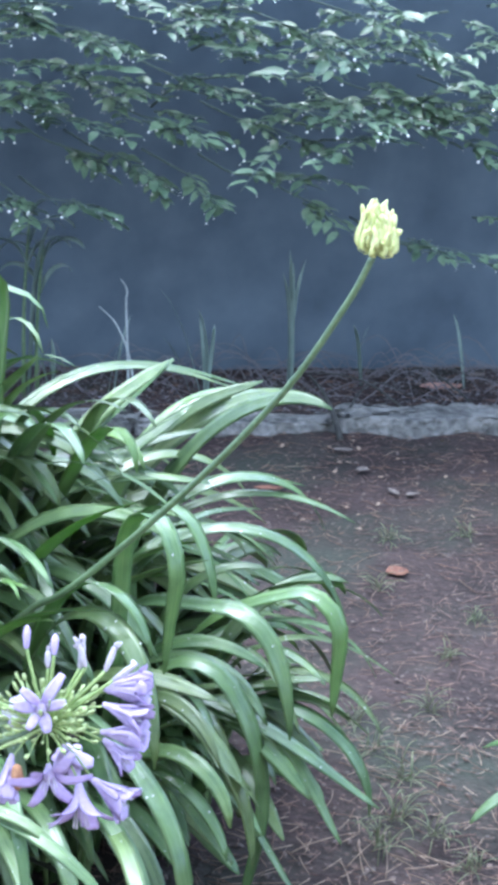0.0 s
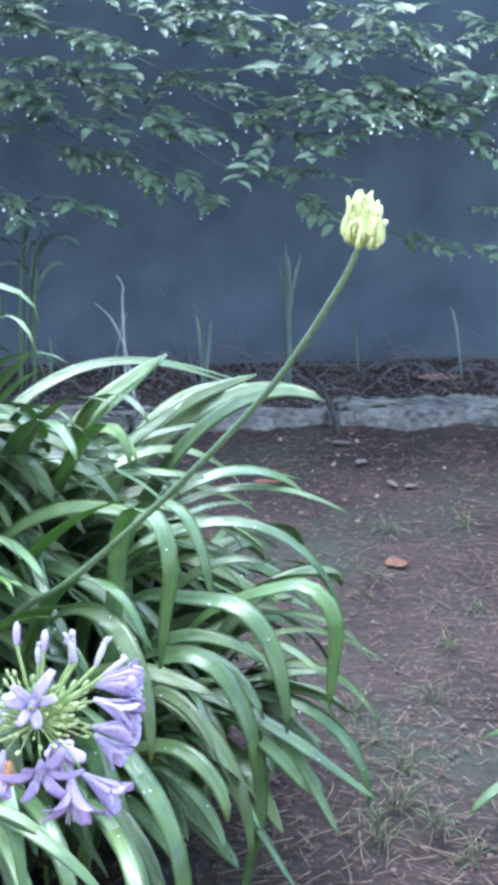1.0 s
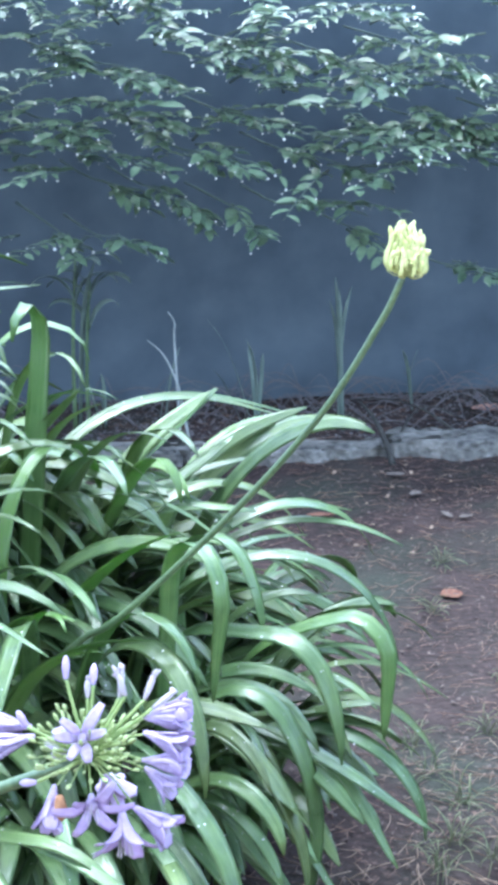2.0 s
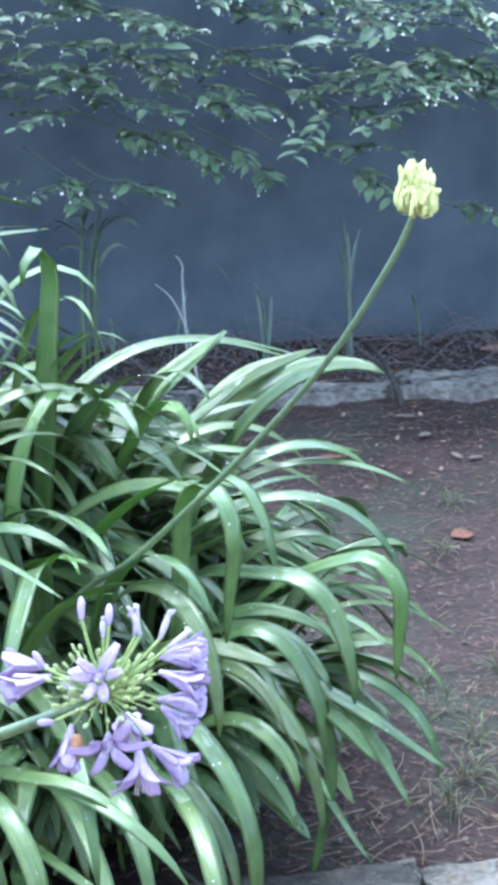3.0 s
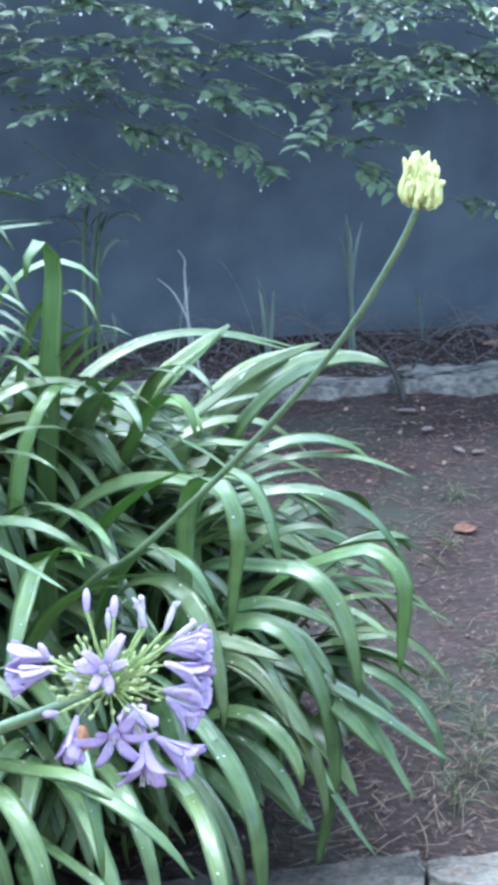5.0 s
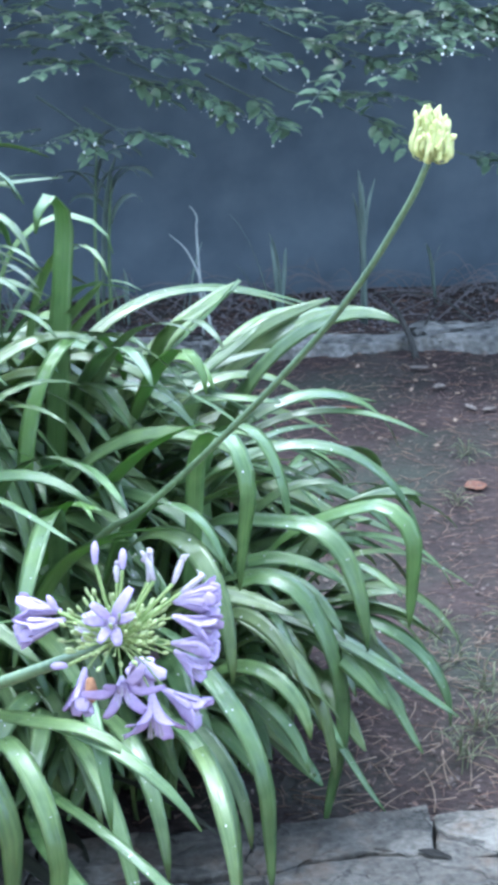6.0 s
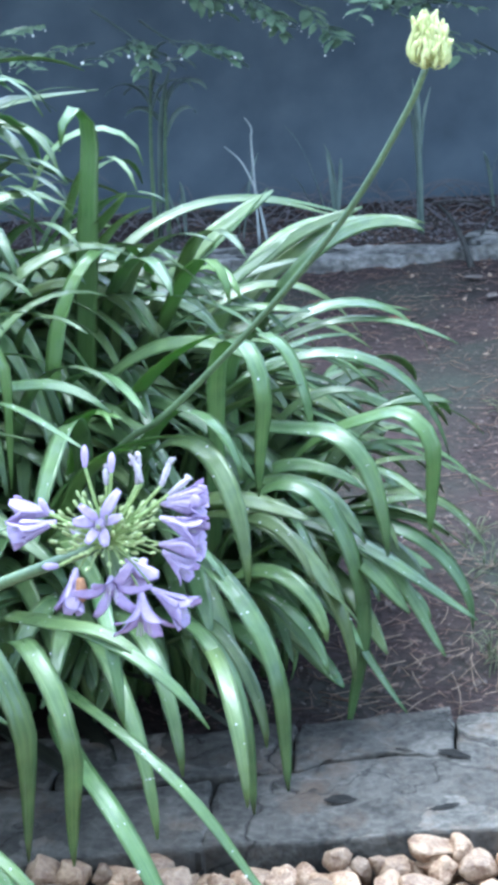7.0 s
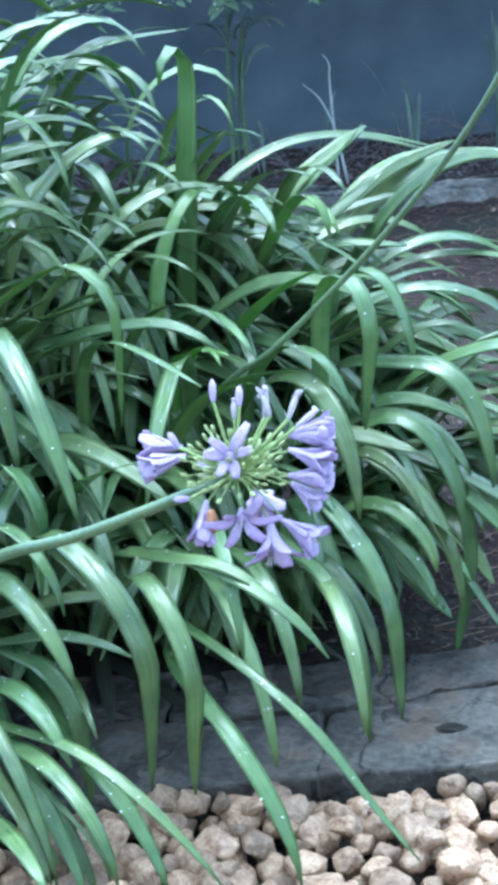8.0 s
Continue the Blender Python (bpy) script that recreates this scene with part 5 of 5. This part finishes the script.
def make_gravel():
    bed = tagged(new("gravel"), "tan and cream pebble gravel strip", "gravel", kind="structure")
    rng = random.Random(77)
    near = [pebble_mesh(k, 3) for k in range(14)]
    verts, faces = [], []
    rough = pebble_mesh(99, 1)
    rv, rf = [v.co.copy() for v in rough.vertices], [tuple(p.vertices) for p in rough.polygons]
    spots = []
    step = 0.045
    for layer in (0, 1):
        for j in range(60):
            for i in range(60):
                x = -1.5 + i * step + (j % 2) * step / 2 + rng.uniform(-0.011, 0.011) + layer * 0.02
                y = 0.02 + j * step * 0.87 + rng.uniform(-0.011, 0.011) + layer * 0.016
                if y - SLOPE * x > 1.543 + rng.uniform(-0.012, 0.008) or y < 0.1:
                    continue
                if layer and rng.random() < 0.45:
                    continue
                spots.append((x, y, 0.026 + layer * 0.02 + rng.uniform(-0.006, 0.009), rng.uniform(0.014, 0.029)))
    for j in range(54):
        for i in range(78):
            x, y = -3 + i * 0.076 + (j % 2) * 0.038 + rng.uniform(-0.03, 0.03), -1.55 + j * 0.068 + rng.uniform(-0.03, 0.03)
            if y - SLOPE * x < 1.53 and not (-1.52 < x < 1.2 and y > 0.09):
                spots.append((x, y, 0.01 + rng.uniform(-0.005, 0.008), rng.uniform(0.032, 0.044)))
    for i in range(64):
        x = -1.2 + i * 0.032 + rng.uniform(-0.006, 0.006)
        spots.append((x, 1.528 + SLOPE * x + rng.uniform(-0.008, 0.006), 0.02 + rng.uniform(0, 0.012), rng.uniform(0.015, 0.024)))
    made = 0
    for x, y, z, r in sorted(spots, key=lambda s: -s[1] + SLOPE * s[0]):
        turn = Euler((rng.uniform(-0.5, 0.5), rng.uniform(-0.5, 0.5), rng.uniform(0, 6.28)))
        if made < 300 and -0.62 < x < 0.36 and y > 1.2:
            ob = part_of("pebble", near[rng.randrange(14)], bed)
            ob.matrix_basis = Matrix.LocRotScale((x, y, z), turn, (r, r, r))
            made += 1
        else:
            m = turn.to_matrix()
            k = len(verts)
            verts += [Vector((x, y, z)) + m @ (v * r) for v in rv]
            faces += [tuple(q + k for q in face) for face in rf]
    tagged(part_of("pebbles", mesh_of("pebbles", verts, faces, PEBBLE), bed), kind="stuff")


make_gravel()


# ---- litter on the ground ----
def strands(name, label, mat, count, seed, area, length, radius, lift=0.006):
    rng = random.Random(seed)
    verts, faces = [], []
    for _ in range(count):
        x0, x1, y0, y1 = area
        x, y = rng.uniform(x0, x1), rng.uniform(y0, y1)
        if y - SLOPE * x < 1.9:
            continue
        a, ln, bend, rest, tip = rng.uniform(0, 6.283), rng.uniform(*length), rng.uniform(-0.25, 0.25), rng.uniform(0, 0.004), rng.uniform(-0.004, 0.004)
        pts = []
        for i in range(5):
            u = i / 4 - 0.5
            w = a + bend * u
            pts.append((x + ln * u * math.cos(w), y + ln * u * math.sin(w) + bend * ln * 0.3 * u * u, lift + ground_height(x, y) + rest + tip * u))
        v, f = tube_data(pts, radius, 3)
        faces += [tuple(q + len(verts) for q in face) for face in f]
        verts += v
    return tagged(new(name, mesh_of(name, verts, faces, mat)), label, "litter", kind="stuff")


strands("straw_litter", "dry pale straw scattered on the earth", STRAW, 260, 31, (0.0, 0.75, 1.93, 2.6), (0.02, 0.06), 0.0007)
strands("long_straw", "long pale dry stalks lying on the earth", STRAW, 16, 35, (0.05, 0.45, 1.93, 2.2), (0.07, 0.15), 0.001)
strands("far_straw", "thin dry straw on the dark earth", STRAW, 110, 32, (-0.8, 1.0, 2.7, 4.3), (0.02, 0.06), 0.0008)
strands("needle_litter", "reddish brown needles covering the earth", NEEDLE, 3800, 33, (-0.6, 1.0, 1.95, 5.0), (0.015, 0.06), 0.0008, 0.003)


def fallen_leaf(x, y, z, length, width, heading, mat, label, curl=0.1, thick=0.0012):
    verts, faces = [], []
    rng = random.Random(int(x * 1000))
    n = 8
    for i in range(n + 1):
        u = i / n
        w = width * max(0.06, math.sin(math.pi * min(1, 0.06 + 0.9 * u)) ** 0.8)
        zz = curl * length * (u - 0.5) ** 2
        for q in (-1, -0.5, 0, 0.5, 1):
            verts.append((length * (u - 0.5), q * w / 2 * rng.uniform(0.65, 1.2), zz + abs(q) * w * 0.08 + rng.uniform(-0.02, 0.02) * width))
    for i in range(n):
        for k in range(4):
            a = i * 5 + k
            faces.append((a, a + 1, a + 6, a + 5))
    k = len(verts)
    verts += [(p[0], p[1] * 0.98, p[2] - thick) for p in verts]
    faces += [tuple(q + k for q in reversed(f)) for f in faces]
    ob = new("fallen_leaf", mesh_of("fallen_leaf", verts, faces, mat))
    ob.matrix_basis = pose(x, y, z, 0, 0, heading)
    return tagged(ob, label, "leaf")


fallen_leaf(0.346, 3.346, 0.004, 0.05, 0.058, 10, DEAD_LEAF, "fallen orange leaf on bare earth")
fallen_leaf(0.545, 4.757, 0.042, 0.13, 0.07, 15, RUSSET, "large fallen russet leaf below the hedge")
fallen_leaf(0.363, 3.872, 0.012, 0.05, 0.02, 120, PALE_LEAF, "bleached narrow fallen leaf on earth")
fallen_leaf(0.291, 4.04, 0.012, 0.04, 0.03, 60, PALE_LEAF, "small bleached fallen leaf on earth")
fallen_leaf(0.66, 4.88, 0.05, 0.06, 0.04, 30, PALE_LEAF, "pale fallen leaf below the hedge")
fallen_leaf(0.245, 4.2, 0.012, 0.05, 0.03, 5, PALE_LEAF, "pale leaf scrap beside the stone edging")
fallen_leaf(0.41, 3.86, 0.012, 0.04, 0.02, 30, PALE_LEAF, "pale leaf scrap on the earth")
fallen_leaf(0.05, 3.86, 0.012, 0.07, 0.03, 5, DEAD_LEAF, "brown fallen leaf half under the agapanthus")
fallen_leaf(0.045, 1.672, 0.0515, 0.045, 0.024, 5, DARK_SCRAP, "rotten dark leaf stuck on the slate", 0.02, 0.008)
fallen_leaf(0.185, 1.66, 0.0515, 0.05, 0.012, 25, DARK_SCRAP, "dark leaf scrap on the slate", 0.02, 0.008)
fallen_leaf(0.2, 1.79, 0.054, 0.05, 0.02, -20, DARK_SCRAP, "brown rotted leaf on the slate", 0.02, 0.008)
fallen_leaf(-0.01, 1.885, 0.03, 0.03, 0.018, 15, PALE_LEAF, "white petal scrap beside the slate")


def tuft(x, y, z, count, length, seed, label, spread=55, width=0.004, mat=None):
    ob = tagged(new("grass_tuft"), label, "grass")
    ob.location = (x, y, z)
    rng = random.Random(seed)
    for _ in range(count):
        a = rng.uniform(0, 360)
        r0 = rng.uniform(90 - spread, 88)
        verts, faces, uvs = blade_data((rng.uniform(-0.012, 0.012), rng.uniform(-0.012, 0.012), 0), (r0, r0 - 10, r0 - 40, r0 - 85) if mat is None else (r0, r0 - 2, r0 - 8, r0 - 30), (a, a + rng.uniform(-30, 30)),
                                       length * rng.uniform(0.55, 1), width, 0, 0.2, 8, 0.0004)
        part_of("blade", mesh_of("blade", verts, faces, mat or GRASS, uvs), ob)
    return ob


for i, (x, y, n, ln) in enumerate(((0.29, 2.25, 14, 0.09), (0.265, 2.16, 12, 0.08), (0.31, 2.39, 12, 0.08), (0.26, 2.48, 10, 0.08), (0.37, 2.66, 9, 0.07), (0.35, 2.2, 10, 0.07),
                                   (0.23, 2.6, 8, 0.09), (0.42, 2.9, 8, 0.06), (0.3, 3.25, 10, 0.07), (0.5, 3.1, 9, 0.06), (0.52, 3.6, 8, 0.06), (0.33, 3.55, 8, 0.07), (0.4, 2.1, 10, 0.06))):
    tuft(x, y, 0.0, n + 12, ln, 200 + i, "short sparse grass tuft in the earth", 78, 0.0017)

# a second plant beside the path of bare earth
g1 = plant(0.62, 2.3, "small agapanthus offset with pale leaves on bare earth")
leaf(g1, (0, 0, 0.01), rise=(62, 25, -12, -42), turn=(-124, -118), length=0.3, width=0.022, twist=20)
leaf(g1, (0, 0.01, 0.01), rise=(62, 30, -10, -40), turn=(-62, -54), length=0.25, width=0.02, twist=20)
leaf(g1, (0.01, 0, 0.01), rise=(80, 60, 20, -30), turn=(60, 70), length=0.4, width=0.026)
leaf(g1, (0, -0.01, 0.01), rise=(80, 60, 10, -40), turn=(150, 160), length=0.38, width=0.026)


def young_plant(x, y):
    """Bare stems with short strap leaves that arch from their upper half."""
    ob = tagged(new("young_plant"), "young strap-leaved plant arching before the dark hedge", "plant")
    ob.location = (x, y, 0.02)
    rng = random.Random(311)
    for k, top in ((0, 0.56), (1, 0.45)):
        foot, tip = Vector((0.035 * k, 0.02 * k, 0)), Vector((0.035 * k + 0.02, 0, top))
        v, f = tube_data(glide([foot, (foot + tip) / 2 + Vector((-0.008, 0, 0)), tip], 8), [0.007 - 0.0005 * i for i in range(9)], 7)
        part_of("stem", mesh_of("stem", v, f, STALK), ob)
        for i in range(6):
            a = rng.choice((rng.uniform(50, 140), rng.uniform(50, 140), rng.uniform(-140, -60)))
            root = foot.lerp(tip, rng.uniform(0.62, 1.0))
            verts, faces, uvs = blade_data(tuple(root), (72, 52, 5, -60), (a, a + rng.uniform(-20, 20)), rng.uniform(0.12, 0.2), rng.uniform(0.018, 0.026), rng.randint(-20, 20), 0.2, 12)
            part_of("leaf", mesh_of("leaf", verts, faces, REED, uvs), ob)
    return ob


# reeds before the hedge
tuft(-0.645, 4.55, 0.03, 2, 0.62, 301, "tall strappy grass clump before the dark hedge", 9, 0.017, REED)
young_plant(-0.655, 4.52)
tuft(-0.145, 4.55, 0.03, 4, 0.42, 302, "thin tall grass stems before the hedge", 14, 0.011, REED)
tuft(0.1, 4.55, 0.03, 4, 0.62, 303, "thin tall grass stems before the hedge", 9, 0.013, REED)
tuft(-0.41, 4.5, 0.03, 2, 0.3, 304, "thin bent grass stems before the hedge", 14, 0.009, REED)
rng_reed = random.Random(19)
for i in range(5):
    x = -0.95 + i * 0.4 + rng_reed.uniform(-0.05, 0.05)
    tuft(x, 4.66 + 0.13 * x + rng_reed.uniform(-0.1, 0.12), 0.03, rng_reed.randint(1, 3), rng_reed.uniform(0.14, 0.34), 330 + i, "faint dry grass stems in the hedge's shade", 24, 0.011, REED)


def water_drops():
    """Rain beads on the upper faces of the front leaves."""
    rng = random.Random(8)
    verts, faces = [], []
    for plant_ob in (b1, b2, c1, a2, d1, e1):
        for ob in plant_ob.children:
            if not ob.name.startswith("leaf"):
                continue
            vs = ob.data.vertices
            for _ in range(11):
                i = rng.randrange(8, 28)
                k = rng.choice((0, 1, 1, 2, 2, 3))
                f = rng.random()
                p = vs[i * 7 + k].co.lerp(vs[i * 7 + k + 1].co, f) + plant_ob.location
                n = (vs[i * 7 + k + 1].co - vs[i * 7 + k].co).cross(vs[i * 7 + 7 + k].co - vs[i * 7 + k].co).normalized()
                if n.z < 0.15:
                    continue
                r = 0.0005 + 0.001 * rng.random() ** 2
                m = frame_to(n, p)
                base = len(verts)
                for lift, w in ((0, 1.0), (0.45, 0.85), (0.75, 0.5)):
                    verts += [m @ Vector((r * w * math.cos(q * 1.0472), r * w * math.sin(q * 1.0472), r * lift)) for q in range(6)]
                verts.append(m @ Vector((0, 0, r * 0.85)))
                for lv in (0, 6):
                    faces += [(base + lv + q, base + lv + (q + 1) % 6, base + lv + 6 + (q + 1) % 6, base + lv + 6 + q) for q in range(6)]
                faces += [(base + 12 + q, base + 12 + (q + 1) % 6, base + 18) for q in range(6)]
    return tagged(new("rain_beads", mesh_of("rain_beads", verts, faces, DROP)), "whitened rain beads on the agapanthus leaves", "water", kind="stuff")


water_drops()


def debris(name, label, count, seed, area, size, mat):
    """Crumbs of bark and leaf over the earth."""
    rng = random.Random(seed)
    verts, faces = [], []
    for _ in range(count):
        x, y = rng.uniform(area[0], area[1]), rng.uniform(area[2], area[3])
        if y - SLOPE * x < 1.92:
            continue
        r = rng.uniform(*size)
        z = ground_height(x, y) + 0.004
        m = pose(x, y, z, rng.uniform(-25, 25), rng.uniform(-25, 25), rng.uniform(0, 360))
        k = len(verts)
        w = rng.uniform(0.35, 0.8)
        verts += [m @ Vector(p) for p in ((-r, 0, 0), (-0.3 * r, -w * r, 0.1 * r), (r, -0.3 * w * r, 0), (0.6 * r, w * r, 0.15 * r), (-0.4 * r, 0.7 * w * r, 0), (0, 0, 0.3 * r))]
        faces += [(k + q, k + (q + 1) % 5, k + 5) for q in range(5)]
    return tagged(new(name, mesh_of(name, verts, faces, mat, smooth=False)), label, "litter", kind="stuff")


def dry_tangle():
    """Thin dead stalks and runners arching over the litter at the foot of the hedge backing."""
    rng = random.Random(91)
    verts, faces = [], []
    for _ in range(150):
        x, y = rng.uniform(-1.3, 1.2), rng.uniform(4.52, 4.86)
        y += 0.13 * x
        span, rise, a = rng.uniform(0.06, 0.3), rng.uniform(0.02, 0.13), rng.uniform(-0.5, 0.5) + rng.choice((0, math.pi))
        tip = Vector((x + span * math.cos(a), y + span * math.sin(a) * 0.4, ground_height(x, y) + rise * rng.uniform(0.1, 1.1)))
        foot = Vector((x, y, ground_height(x, y)))
        v, f = tube_data(glide([foot, foot.lerp(tip, 0.5) + Vector((0, 0, rise * 0.7)), tip], 7), [0.0022 - 0.0002 * i for i in range(8)], 4)
        faces += [tuple(q + len(verts) for q in face) for face in f]
        verts += v
    return tagged(new("dry_tangle", mesh_of("dry_tangle", verts, faces, HAZY_LITTER)), "dim dead stalks tangled over the litter below the hedge", "litter", kind="stuff")


dry_tangle()
debris("bark_crumbs", "brown bark and leaf crumbs on the earth", 3200, 66, (-0.5, 1.0, 1.95, 4.4), (0.002, 0.007), CRUMB)
debris("pale_scraps", "small pale leaf scraps on the earth", 30, 68, (0.0, 0.7, 3.5, 4.4), (0.004, 0.011), STRAW)
debris("hedge_litter", "dead leaf litter under the hedge, haze mixed into its colour", 7000, 67, (-1.4, 1.3, 4.45, 5.05), (0.0025, 0.008), HAZY_LITTER)


def dead_twig(points, thick, label):
    v, f = tube_data(glide(points, 14), [thick * (1 - 0.7 * i / 14) for i in range(15)], 6)
    return tagged(new("dead_twig", mesh_of("dead_twig", v, f, BARK)), label, "twig")


dead_twig([(0.24, 4.31, 0.0), (0.225, 4.34, 0.05), (0.19, 4.4, 0.11), (0.15, 4.47, 0.14)], 0.011, "dark bent dead twig over the stone edging")
dead_twig([(0.42, 4.5, 0.045), (0.33, 4.53, 0.1), (0.24, 4.56, 0.12), (0.12, 4.6, 0.11)], 0.005, "thin dead twig arching over the litter")
dead_twig([(0.26, 4.46, 0.04), (0.3, 4.52, 0.09), (0.36, 4.56, 0.1), (0.44, 4.58, 0.06)], 0.004, "thin dead twig arching over the litter")
dead_twig([(0.62, 4.6, 0.04), (0.55, 4.63, 0.09), (0.47, 4.67, 0.12), (0.4, 4.7, 0.06)], 0.004, "thin dead twig arching over the litter")
for i, (x, y, a) in enumerate(((-0.02, 1.556, 20), (0.09, 1.572, -10), (-0.15, 1.536, 35), (0.17, 1.585, 5))):
    fallen_leaf(x, y, 0.012, 0.05, 0.022, a, DARK_SCRAP, "black sodden leaf between slate and gravel", 0.5)
for points, label in (([(-0.325, 4.457, 0.02), (-0.350, 4.455, 0.169), (-0.369, 4.452, 0.228), (-0.396, 4.448, 0.281), (-0.436, 4.443, 0.319)], "pale leaning dry stem before the hedge"),
                      ([(-0.350, 4.455, 0.02), (-0.357, 4.454, 0.2), (-0.362, 4.453, 0.333), (-0.359, 4.453, 0.358), (-0.365, 4.453, 0.379), (-0.378, 4.451, 0.396)], "pale curled dry stem tip before the hedge")):
    dead_twig(points, 0.0045, label).data.materials[0] = PALE_STEM
